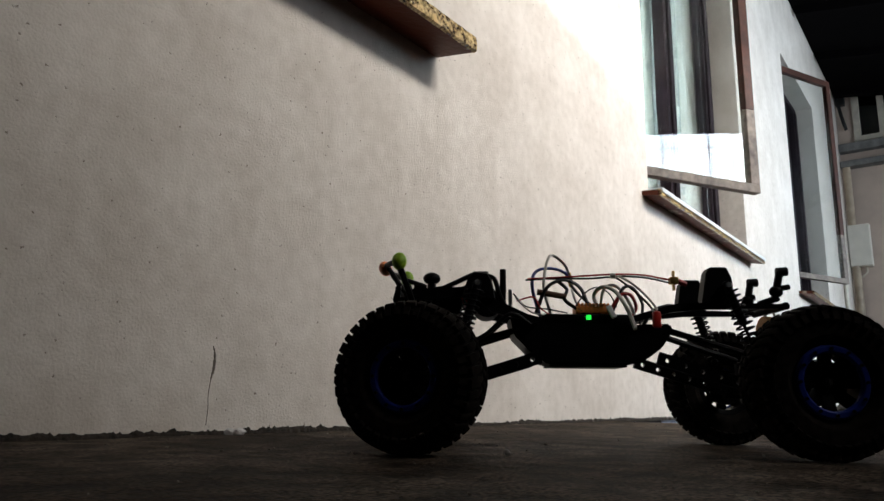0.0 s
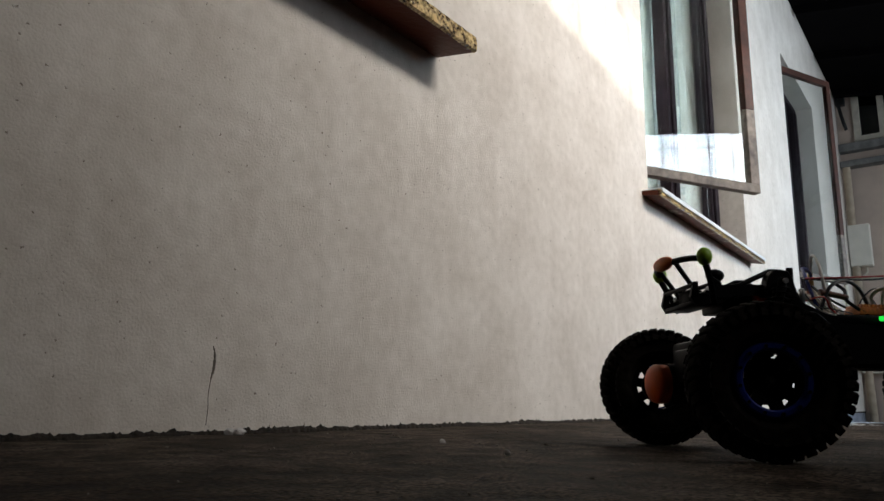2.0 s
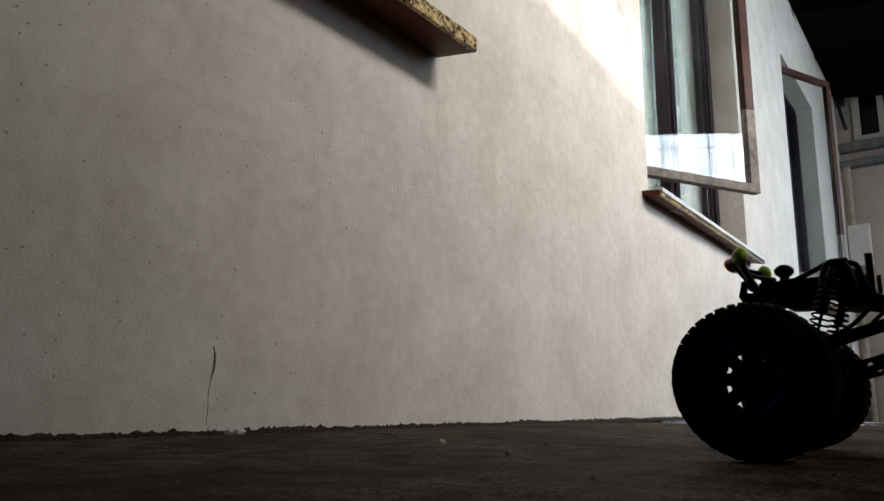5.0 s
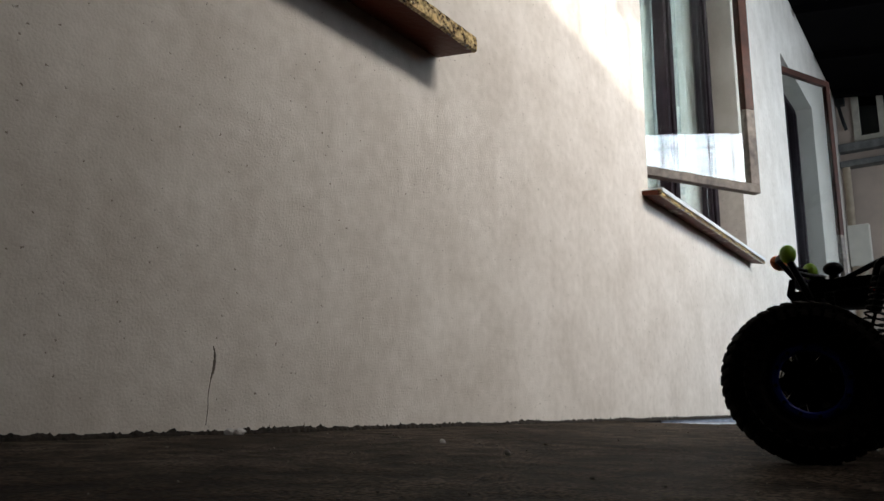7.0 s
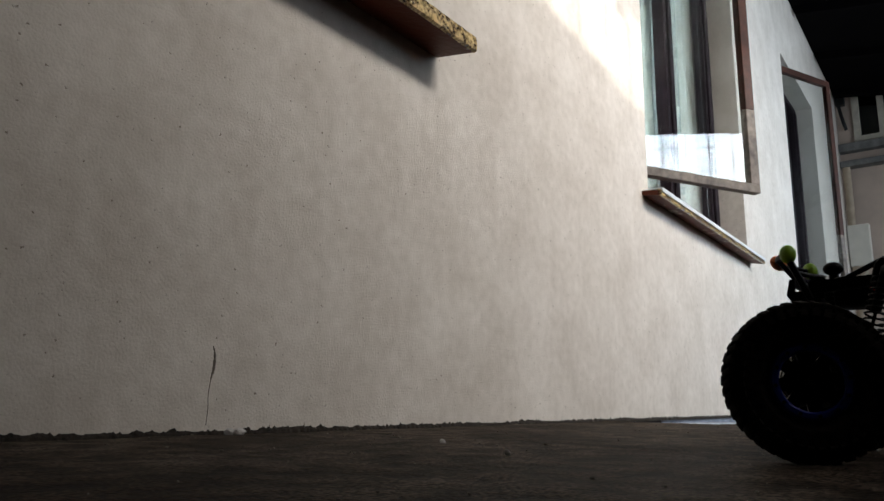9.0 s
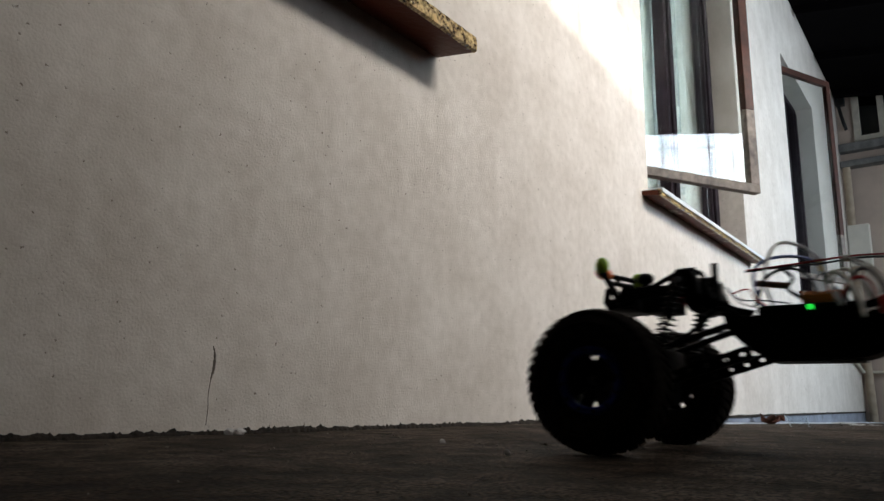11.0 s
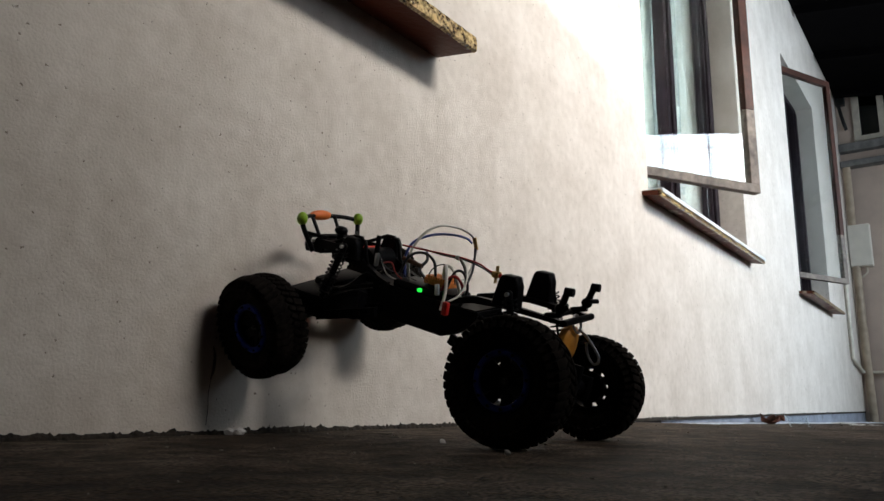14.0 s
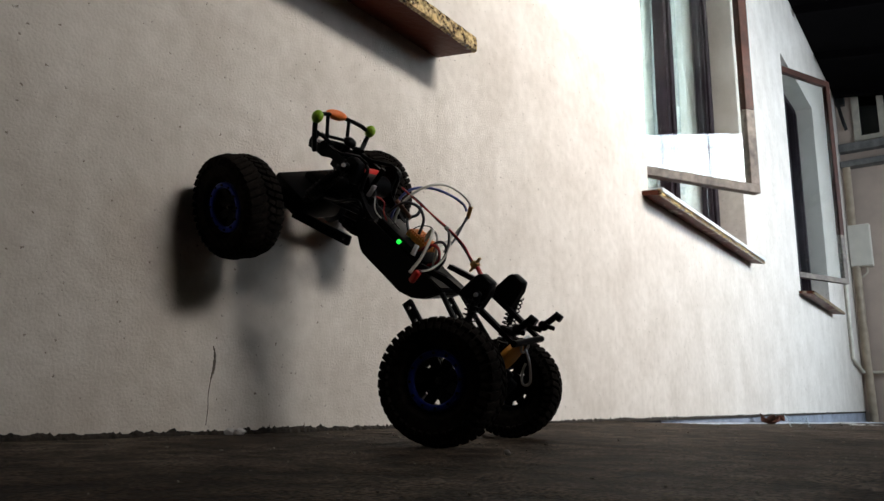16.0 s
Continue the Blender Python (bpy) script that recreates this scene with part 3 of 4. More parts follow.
        bmesh.ops.transform(bm, matrix=pose(x, y, floor_z(x) + s * 0.3, rng.uniform(0, 90), 0, rng.uniform(0, 180)) @ Matrix.Diagonal((rng.uniform(0.7, 1.9), 1, 0.6, 1)), verts=q["verts"])
    tagged(part("grit", bm, CHIP), "pale grit and plaster crumbs on the concrete", "grit", kind="stuff")
    for i, (x, y, s) in enumerate(((0.667, -0.018, 0.008), (0.719, -0.327, 0.004), (0.615, -0.479, 0.003), (0.655, -0.012, 0.006))):
        bm = BM()
        q = bmesh.ops.create_icosphere(bm, subdivisions=2, radius=s)
        for v in bm.verts:
            v.co *= 1 + 0.45 * noise.noise(v.co * 300 + Vector((i, 0, 0)))
        bmesh.ops.transform(bm, matrix=pose(x, y, s * 0.4, 20 * i, 0, 50 * i) @ Matrix.Diagonal((1.2, 1, 0.7, 1)), verts=bm.verts)
        tagged(part("plaster_crumb", bm, PAPER), "broken white plaster crumb on the floor", "rubble", group="plaster crumbs")


def build_cracks():
    bm = BM()
    for pts, wd in (([(0.90, -0.27), (0.85, -0.34), (0.814, -0.391), (0.81, -0.476), (0.79, -0.538), (0.80, -0.596), (0.737, -0.697), (0.711, -0.767)], 0.0055),
                    ([(1.35, -0.33), (1.22, -0.44), (1.18, -0.56), (1.05, -0.67)], 0.003)):
        prev = None
        for i, q in enumerate(smooth_path([(x, y, 0) for x, y in pts], 14)):
            w = wd * max(0.05, 0.5 + 1.1 * noise.noise((q.y * 42, q.x * 9, 0)))
            jx = 0.004 * noise.noise((q.y * 60, 4, 0))
            z = relief(q.x, q.y) + 0.0006
            pr = [bm.verts.new((q.x - w + jx, q.y, z + 0.0004)), bm.verts.new((q.x + w + jx, q.y, z + 0.0004))]
            if prev:
                bm.faces.new((prev[0], prev[1], pr[1], pr[0]))
            prev = pr
    tagged(part("floor_cracks", bm, GRIME), "black grimy crack across the concrete", "crack", kind="stuff")


# ---------------------------------------------------------------- the crawler
RAD, WIDE, BASE, TRACK = 0.07, 0.052, 0.3794, 0.2605
MESHES = {}


def tyre_mesh():
    bm = BM()
    w = WIDE / 2
    prof = [(0.034, -w * 0.62), (0.042, -w * 0.95), (0.052, -w), (0.060, -w * 0.96), (0.0645, -w * 0.8), (0.0662, -w * 0.4), (0.0665, 0),
            (0.0662, w * 0.4), (0.0645, w * 0.8), (0.060, w * 0.96), (0.052, w), (0.042, w * 0.95), (0.034, w * 0.62)]
    lathe(bm, prof, 64, closed=True)
    n = 40
    for s in (-1, 1):
        for i in range(n):
            a = 360 * (i + (0.5 if s > 0 else 0)) / n
            # shoulder lug, long and short in turn
            lw = 0.0045 if i % 2 else 0.0035
            m = pose(0, 0, 0, 0, a, 0) @ pose(0, s * w * 0.66, 0.0663, s * -14, 0, s * 14)
            box(bm, -lw, lw, -w * 0.31, w * 0.31, -0.004, 0.0030, 0.0007, m=m)
            # side biter on the wall of the tyre
            m = pose(0, 0, 0, 0, a, 0) @ pose(0, s * w * 0.965, 0.0595, s * -62, 0, 0)
            box(bm, -0.0026, 0.0026, -0.005, 0.005, -0.003, 0.0018, m=m)
            # centre lug, slanted
            m = pose(0, 0, 0, 0, a + 3, 0) @ pose(0, s * w * 0.20, 0.0672, 0, 0, s * 32)
            box(bm, -0.0030, 0.0030, -w * 0.2, w * 0.2, -0.004, 0.0030, 0.0006, m=m)
    return mesh_of("tyre", bm, RUBBER, 30)


def rim_mesh():
    bm = BM()
    w = WIDE / 2 * 0.6
    lathe(bm, [(0.0345, -w), (0.0365, -w), (0.0345, -w * 0.7), (0.031, -w * 0.3), (0.031, w * 0.5), (0.0345, w), (0.0365, w), (0.0345, w * 0.98), (0.0275, w * 0.86),
               (0.0275, -w * 0.8)], 40, closed=True)
    # dished spokes with gaps between
    for i in range(8):
        a = 45 * i
        m = pose(0, 0, 0, 0, a, 0) @ pose(0, w * 0.42, 0.0185, -18, 0, 0)
        box(bm, -0.0058, 0.0058, -0.003, 0.003, -0.0125, 0.0115, 0.001, m=m)
    rod(bm, (0, -w * 0.3, 0), (0, w * 0.3, 0), 0.0205, 24)
    rod(bm, (0, -w * 0.3, 0), (0, w * 0.6, 0), 0.009, 18)
    # brake drum behind the spokes
    rod(bm, (0, -w * 0.9, 0), (0, -w * 0.35, 0), 0.0215, 24)
    return mesh_of("rim", bm, PLASTIC, 35)


def ring_mesh():
    bm = BM()
    y = WIDE / 2 * 0.62
    lathe(bm, [(0.0258, y), (0.0258, y + 0.004), (0.0275, y + 0.0055), (0.0315, y + 0.0055), (0.0335, y + 0.0035), (0.0335, y)], 48, closed=True)
    return mesh_of("beadlock_ring", bm, BLUE, 40)


def bolt_mesh():
    bm = BM()
    rod(bm, (0, 0, 0), (0, 0.0022, 0), 0.0016, 6)
    return mesh_of("bolt", bm, PLASTIC)


def hub_mesh():
    bm = BM()
    rod(bm, (0, 0.006, 0), (0, 0.0125, 0), 0.0042, 6)
    rod(bm, (0, 0.0125, 0), (0, 0.0155, 0), 0.0022, 10)
    return mesh_of("hub_nut", bm, IRON, 30)


def build_wheel(car, side):
    """A wheel whose outer face looks along +y (side 1) or -y."""
    if not MESHES:
        MESHES.update(tyre=tyre_mesh(), rim=rim_mesh(), ring=ring_mesh(), bolt=bolt_mesh(), hub=hub_mesh())
    wheel = new("wheel")
    wheel.parent = car
    turn = pose(0, 0, 0, 0, 0, 0 if side > 0 else 180)
    for nm, key, lab in (("tyre", "tyre", "black knobbly rubber tyre"), ("rim", "rim", "black spoked rim"), ("beadlock_ring", "ring", "blue beadlock ring"), ("hub_nut", "hub", "dark steel hub nut")):
        p = new(nm, MESHES[key])
        p.parent = wheel
        p.matrix_basis = turn
        tagged(p, lab)
    for i in range(12):
        p = new("bolt", MESHES["bolt"])
        p.parent = wheel
        p.matrix_basis = turn @ pose(0, 0, 0, 0, 30 * i, 0) @ pose(0, WIDE / 2 * 0.62 + 0.0052, 0.0296)
    return wheel


def spring(car, a, b, r, coils, name="spring"):
    a, b = Vector(a), Vector(b)
    d = (b - a).normalized()
    u = d.orthogonal().normalized()
    v = d.cross(u)
    pts = []
    n = coils * 10
    for i in range(n + 1):
        t = i / n
        ph = 2 * math.pi * coils * t
        pts.append(a.lerp(b, t) + r * (math.cos(ph) * u + math.sin(ph) * v))
    bm = BM()
    tube(bm, pts, 0.0011, 5)
    return part(name, bm, PLASTIC, car, "black coil spring", smooth=60)


def link_plate(car, name, a, b, y, w0, w1, holes):
    """A drilled side link from a to b (x, z), as a plate with real holes."""
    a, b = Vector((a[0], 0, a[1])), Vector((b[0], 0, b[1]))
    ln = (b - a).length
    ang = math.degrees(math.atan2(b.z - a.z, b.x - a.x))
    bm = BM()
    n = holes
    seg = ln / n
    hr = 0.0026
    for i in range(n):
        x0, x1 = i * seg, (i + 1) * seg
        h0 = w0 + (w1 - w0) * i / n
        cx = (x0 + x1) / 2
        outer = [(x0, -h0), (cx, -h0), (x1, -h0), (x1, 0), (x1, h0), (cx, h0), (x0, h0), (x0, 0)]
        inner = [(cx + hr * math.cos(math.radians(q)), hr * math.sin(math.radians(q))) for q in (225, 270, 315, 0, 45, 90, 135, 180)]
        lay = []
        for yy in (-0.003, 0.003):
            lay.append(([bm.verts.new((p[0], yy, p[1])) for p in outer], [bm.verts.new((p[0], yy, p[1])) for p in inner]))
        for o_, i_ in lay:
            for k in range(8):
                bm.faces.new((o_[k], o_[(k + 1) % 8], i_[(k + 1) % 8], i_[k]))
        for k in range(8):
            bm.faces.new((lay[0][1][k], lay[0][1][(k + 1) % 8], lay[1][1][(k + 1) % 8], lay[1][1][k]))
            if k not in (2, 3) or i == n - 1:
                if k not in (6, 7) or i == 0:
                    bm.faces.new((lay[0][0][k], lay[0][0][(k + 1) % 8], lay[1][0][(k + 1) % 8], lay[1][0][k]))
    bmesh.ops.remove_doubles(bm, verts=bm.verts, dist=1e-6)
    bmesh.ops.transform(bm, matrix=pose(a.x, y, a.z, 0, -ang, 0), verts=bm.verts)
    return part(name, bm, PLASTIC, car, "drilled black link")


def build_axle(car, name, cover):
    """A solid axle along y through the origin; cover is the x direction of the diff cover."""
    bm = BM()
    rod(bm, (0, -TRACK / 2 + 0.018, 0), (0, TRACK / 2 - 0.018, 0), 0.0095, 14)
    ball(bm, (0, 0.0, 0), 0.021, (1.0, 0.9, 1.0))
    for s in (-1, 1):
        box(bm, -0.013, 0.013, s * 0.088 - 0.008, s * 0.088 + 0.008, -0.014, 0.016, 0.002)
        box(bm, -0.009, 0.009, s * 0.055 - 0.006, s * 0.055 + 0.006, 0.004, 0.028, 0.002)
    ax = part(name, bm, PLASTIC, car, "black solid axle", smooth=35)
    if cover > 0:
        bm = BM()
        rod(bm, (0.028, -0.03, 0.0), (0.040, -0.03, 0.0), 0.021, 24)
        ball(bm, (0.040, -0.03, 0), 0.0215, (0.55, 1, 1), 20)
        part("diff_cover", bm, AMBER, ax, "orange diff cover", smooth=50)
        bm = BM()
        rod(bm, (-0.030, -0.03, 0.0), (0.030, -0.03, 0.0), 0.0225, 24)
        box(bm, -0.046, 0.026, -0.016, 0.060, 0.002, 0.036, 0.004)
        box(bm, -0.030, 0.014, -0.050, 0.020, 0.020, 0.046, 0.005)
        part("axle_servo", bm, PLASTIC, ax, "black servo and gearbox on the axle", smooth=35)
    return ax


def build_car():
    car = tagged(new("rc_crawler"), "black radio-controlled rock crawler chassis without a body, on four big tyres", "toy car")
    add = lambda nm, bm, m, lab="", smooth=35: part(nm, bm, m, car, lab, smooth)
    # tub under the middle: battery tray and skid
    bm = BM()
    plate(bm, [(0.280, 0.072), (0.276, 0.052), (0.258, 0.034), (0.240, 0.0215), (0.152, 0.0215), (0.134, 0.028), (0.118, 0.040), (0.106, 0.058), (0.108, 0.066), (0.150, 0.064), (0.246, 0.064)], -0.034, 0.034)
    bmesh.ops.bevel(bm, geom=bm.edges[:], offset=0.002, segments=2, affect="EDGES")
    add("chassis_tub", bm, PLASTIC, "black moulded chassis tub")
    bm = BM()
    box(bm, 0.155, 0.238, -0.030, 0.030, 0.0192, 0.0212, 0.0008)
    add("skid_plate", bm, PLASTIC)
    bm = BM()
    box(bm, 0.150, 0.246, -0.020, 0.030, 0.064, 0.076, 0.003)
    add("speed_controller", bm, PLASTIC, "black speed controller box")
    # frame rails, both sides: front and rear
    for s in (1, -1):
        bm = BM()
        plate(bm, [(0.250, 0.064), (0.300, 0.076), (0.318, 0.093), (0.380, 0.088), (0.392, 0.093), (0.384, 0.101), (0.322, 0.103), (0.296, 0.090), (0.262, 0.074), (0.246, 0.070)], s * 0.034, s * 0.042)
        add("front_rail", bm, PLASTIC)
        bm = BM()
        plate(bm, [(0.150, 0.066), (0.110, 0.077), (0.072, 0.081), (-0.006, 0.082), (-0.012, 0.087), (0.070, 0.0885), (0.104, 0.0865), (0.134, 0.078), (0.150, 0.073)], s * 0.034, s * 0.042)
        add("rear_rail", bm, PLASTIC)
        # rear shock tower
        bm = BM()
        plate(bm, [(0.080, 0.085), (0.074, 0.119), (0.070, 0.1245), (0.052, 0.1245), (0.047, 0.112), (0.045, 0.085)], s * 0.036, s * 0.054)
        bmesh.ops.bevel(bm, geom=bm.edges[:], offset=0.0015, segments=1, affect="EDGES")
        add("rear_shock_tower", bm, PLASTIC)
        bm = BM()
        plate(bm, [(0.332, 0.090), (0.326, 0.112), (0.320, 0.118), (0.305, 0.117), (0.300, 0.108), (0.296, 0.088)], s * 0.036, s * 0.052)
        bmesh.ops.bevel(bm, geom=bm.edges[:], offset=0.0015, segments=1, affect="EDGES")
        add("front_shock_tower", bm, PLASTIC)
        # shocks
        for a, b in (((0.055, s * 0.058, 0.104), (0.030, s * 0.064, 0.030)), ((0.316, s * 0.058, 0.104), (0.338, s * 0.064, 0.030))):
            bm = BM()
            A, B = Vector(a), Vector(b)
            rod(bm, A, A.lerp(B, 0.55), 0.0046, 12)
            rod(bm, A.lerp(B, 0.5), B, 0.0016, 8)
            ball(bm, A, 0.0048)
            ball(bm, B, 0.0042)
            rod(bm, A.lerp(B, 0.9), A.lerp(B, 0.93), 0.0075, 14)
            add("shock_absorber", bm, PLASTIC, "black shock absorber")
            spring(car, A.lerp(B, 0.08), A.lerp(B, 0.91), 0.0086, 11)
            bm = BM()
            rod(bm, A + Vector((0, s * 0.004, 0)), A + Vector((0, s * 0.0075, 0)), 0.0026, 10)
            add("shock_screw", bm, STEEL, "bright steel screw head")
        # links
        link_plate(car, "lower_link", (0.250, 0.028), (0.352, -0.004), s * 0.052, 0.0066, 0.0060, 6)
        link_plate(car, "lower_link", (0.128, 0.028), (0.022, -0.004), s * 0.052, 0.0066, 0.0060, 6)
        bm = BM()
        rod(bm, (0.268, s * 0.024, 0.060), (0.362, s * 0.034, 0.030), 0.0036, 8)
        add("upper_link", bm, PLASTIC)
        bm = BM()
        rod(bm, (0.112, s * 0.024, 0.060), (0.016, s * 0.034, 0.030), 0.0036, 8)
        add("upper_link", bm, PLASTIC)
        bm = BM()
        tube(bm, smooth_path([(0.258, s * 0.040, 0.062), (0.280, s * 0.044, 0.074), (0.306, s * 0.046, 0.052), (0.330, s * 0.040, 0.040)]), 0.0022)
        add("brake_line", bm, PLASTIC)
        # bars of the bonnet frame
        bm = BM()
        tube(bm, [(0.374, s * 0.036, 0.098), (0.352, s * 0.036, 0.102), (0.318, s * 0.037, 0.118), (0.304, s * 0.036, 0.118)], 0.0028)
        add("bonnet_bar", bm, PLASTIC)
        bm = BM()
        tube(bm, smooth_path([(0.306, s * 0.036, 0.116), (0.297, s * 0.037, 0.112), (0.292, s * 0.038, 0.096), (0.284, s * 0.038, 0.078)]), 0.0028)
        add("bonnet_hoop", bm, PLASTIC)
    bm = BM()
    rod(bm, (0.287, 0.0225, 0.074), (0.287, 0.0225, 0.1252), 0.0036, 10)
    add("antenna_tube", bm, PLASTIC)
    bm = BM()
    box(bm, 0.2775, 0.2815, 0.026, 0.033, 0.084, 0.102, 0.001)
    add("switch_box", bm, STEEL, "silver switch housing")
    # front servo and winch
    bm = BM()
    box(bm, 0.332, 0.366, -0.026, 0.026, 0.076, 0.096, 0.002)
    box(bm, 0.340, 0.362, -0.018, 0.018, 0.096, 0.103, 0.002)
    box(bm, 0.328, 0.371, -0.006, 0.006, 0.089, 0.092, 0.001)
    add("servo", bm, PLASTIC, "black steering servo")
    bm = BM()
    rod(bm, (0.326, -0.030, 0.094), (0.326, 0.032, 0.094), 0.0075, 16)
    add("motor_end_bell", bm, RED, "dull red motor end")
    bm = BM()
    rod(bm, (0.304, -0.026, 0.088), (0.304, 0.026, 0.088), 0.016, 20)
    add("motor", bm, PLASTIC)
    bm = BM()
    ball(bm, (0.366, 0.012, 0.116), 0.010, (1, 1, 0.7))
    rod(bm, (0.366, 0.012, 0.098), (0.366, 0.012, 0.112), 0.005, 10)
    add("winch_drum", bm, PLASTIC)
    # open bumper frame: floor plate, drilled cheeks, cross tubes
    bm = BM()
    box(bm, 0.376, 0.404, -0.038, 0.038, 0.080, 0.0845, 0.0012)
    add("bumper_plate", bm, PLASTIC)
    for s in (1, -1):
        bm = BM()
        plate(bm, [(0.372, 0.083), (0.402, 0.079), (0.407, 0.088), (0.403, 0.104), (0.398, 0.104), (0.399, 0.091), (0.384, 0.091), (0.384, 0.104), (0.377, 0.107), (0.372, 0.100)], s * 0.036, s * 0.041)
        add("bumper_cheek", bm, PLASTIC)
        bm = BM()
        tube(bm, smooth_path([(0.384, s * 0.046, 0.082), (0.391, s * 0.055, 0.102), (0.397, s * 0.0595, 0.117), (0.399, s * 0.0600, 0.123)]), 0.0036)
        add("bumper_stay", bm, PLASTIC)
        bm = BM()
        rod(bm, (0.390, s * 0.022, 0.092), (0.415, s * 0.024, 0.127), 0.0027, 8)
        rod(bm, (0.372, s * 0.034, 0.104), (0.394, s * 0.055, 0.108), 0.0026, 8)
        add("bumper_strut", bm, PLASTIC)
        bm = BM()
        rod(bm, (0.388, s * 0.041, 0.097), (0.388, s * 0.046, 0.097), 0.0024, 8)
        add("bumper_screw", bm, STEEL)
    bm = BM()
    tube(bm, smooth_path([(0.399, 0.0600, 0.125), (0.409, 0.044, 0.1275), (0.417, 0.020, 0.128), (0.4195, 0, 0.1285), (0.417, -0.020, 0.128), (0.409, -0.044, 0.1275), (0.399, -0.0600, 0.125)]), 0.0032)
    add("bumper_hoop", bm, PLASTIC, "black tube bumper hoop")
    for xz in ((0.388, 0.093), (0.402, 0.101), (0.378, 0.104)):
        bm = BM()
        rod(bm, (xz[0], -0.040, xz[1]), (xz[0], 0.040, xz[1]), 0.0026, 8)
        add("bumper_cross_tube", bm, PLASTIC)
    bm = BM()
    box(bm, 0.380, 0.396, -0.018, 0.012, 0.0846, 0.1000, 0.002)
    add("winch_motor", bm, PLASTIC, "small black winch motor")
    for s in (1, -1):
        bm = BM()
        ball(bm, (0.3990, s * 0.0605, 0.1268), 0.0084, (0.95, 0.9, 1.15))
        add("lamp_cap", bm, LIME, "lime green lamp cap")
    bm = BM()
    ball(bm, (0.4195, 0.002, 0.1285), 0.016, (0.46, 1.45, 0.48))
    add("roller", bm, ORANGE, "orange bumper roller")
    # rear bumper
    bm = BM()
    rod(bm, (-0.012, -0.042, 0.085), (-0.012, 0.042, 0.085), 0.0042, 12)
    rod(bm, (0.012, -0.036, 0.085), (0.012, 0.036, 0.085), 0.003, 10)
    add("rear_bumper", bm, PLASTIC)
    for s in (1, -1):
        bm = BM()
        rod(bm, (0.014, s * 0.036, 0.087), (-0.006, s * 0.039, 0.094), 0.0036, 10)
        rod(bm, (-0.002, s * 0.039, 0.092), (-0.009, s * 0.0395, 0.1215), 0.0042, 10)
        ball(bm, (-0.004, s * 0.039, 0.1005), 0.0072, (1, 0.85, 0.9))
        rod(bm, (-0.008, s * 0.033, 0.1045), (-0.014, s * 0.047, 0.1045), 0.0030, 10)
        rod(bm, (-0.006, s * 0.0395, 0.1215), (-0.0165, s * 0.0395, 0.1225), 0.0050, 12)
        add("body_post", bm, PLASTIC, "black hooked body post with knobs")
    bm = BM()
    rod(bm, (-0.010, 0.004, 0.054), (-0.002, 0.004, 0.054), 0.0235, 30)
    ball(bm, (-0.009, 0.004, 0.054), 0.0230, (0.22, 1, 1), 20)
    add("spare_gear_cover", bm, mat("amber_cover", (0.55, 0.23, 0.03), 0.45, var=0.15, scale=90), "amber round gear cover", 50)
    bm = BM()
    ring = [(-0.012 + 0.004 * math.sin(a), 0.011 * math.cos(a), 0.080 + 0.010 * math.sin(a)) for a in [i * math.pi / 8 for i in range(17)]]
    tube(bm, ring, 0.0016, 6)
    add("shackle", bm, STEEL, "bright steel shackle ring")
    bm = BM()
    tube(bm, smooth_path([(-0.014, -0.004, 0.074), (-0.026, -0.006, 0.066), (-0.036, -0.008, 0.056), (-0.043, -0.009, 0.047), (-0.044, -0.009, 0.040), (-0.039, -0.008, 0.037), (-0.033, -0.007, 0.042), (-0.028, -0.006, 0.052), (-0.026, -0.006, 0.060)]), 0.0017, 6)
    add("snap_hook", bm, STEEL, "bright steel snap hook")
    # electronics and wiring
    bm = BM()
    box(bm, 0.168, 0.206, -0.012, 0.016, 0.078, 0.086, 0.001)
    for k in range(9):
        box(bm, 0.1695 + 0.004 * k, 0.1715 + 0.004 * k, -0.012, 0.016, 0.0855, 0.0895)
    add("receiver_board", bm, BOARD, "orange circuit board pack")
    bm = BM()
    box(bm, 0.1935, 0.1985, 0.0335, 0.0392, 0.0690, 0.0740, 0.0012)
    add("led", bm, LED, "lit green indicator")
    bm = BM()
    box(bm, 0.128, 0.136, 0.064, 0.072, 0.058, 0.075, 0.002)
    add("battery_plug", bm, RED, "red battery plug")
    bm = BM()
    box(bm, 0.0935, 0.1025, 0.012, 0.022, 0.111, 0.119, 0.001)
    box(bm, 0.0970, 0.0990, 0.014, 0.020, 0.104, 0.126, 0.0004)
    add("switch", bm, BRASS, "brass slide switch")
    bm = BM()
    rod(bm, (0.0945, 0.017, 0.115), (0.084, 0.017, 0.111), 0.0030, 8)
    add("switch_boot", bm, RED, "red switch boot")
    bm = BM()
    box(bm, -0.0030, 0.0030, -0.0022, 0.0022, -0.0075, 0.0075, 0.001, m=pose(0.171, 0.0335, 0.078, 18, 22, 0))
    add("white_plug", bm, PLUG, "glossy white balance plug")
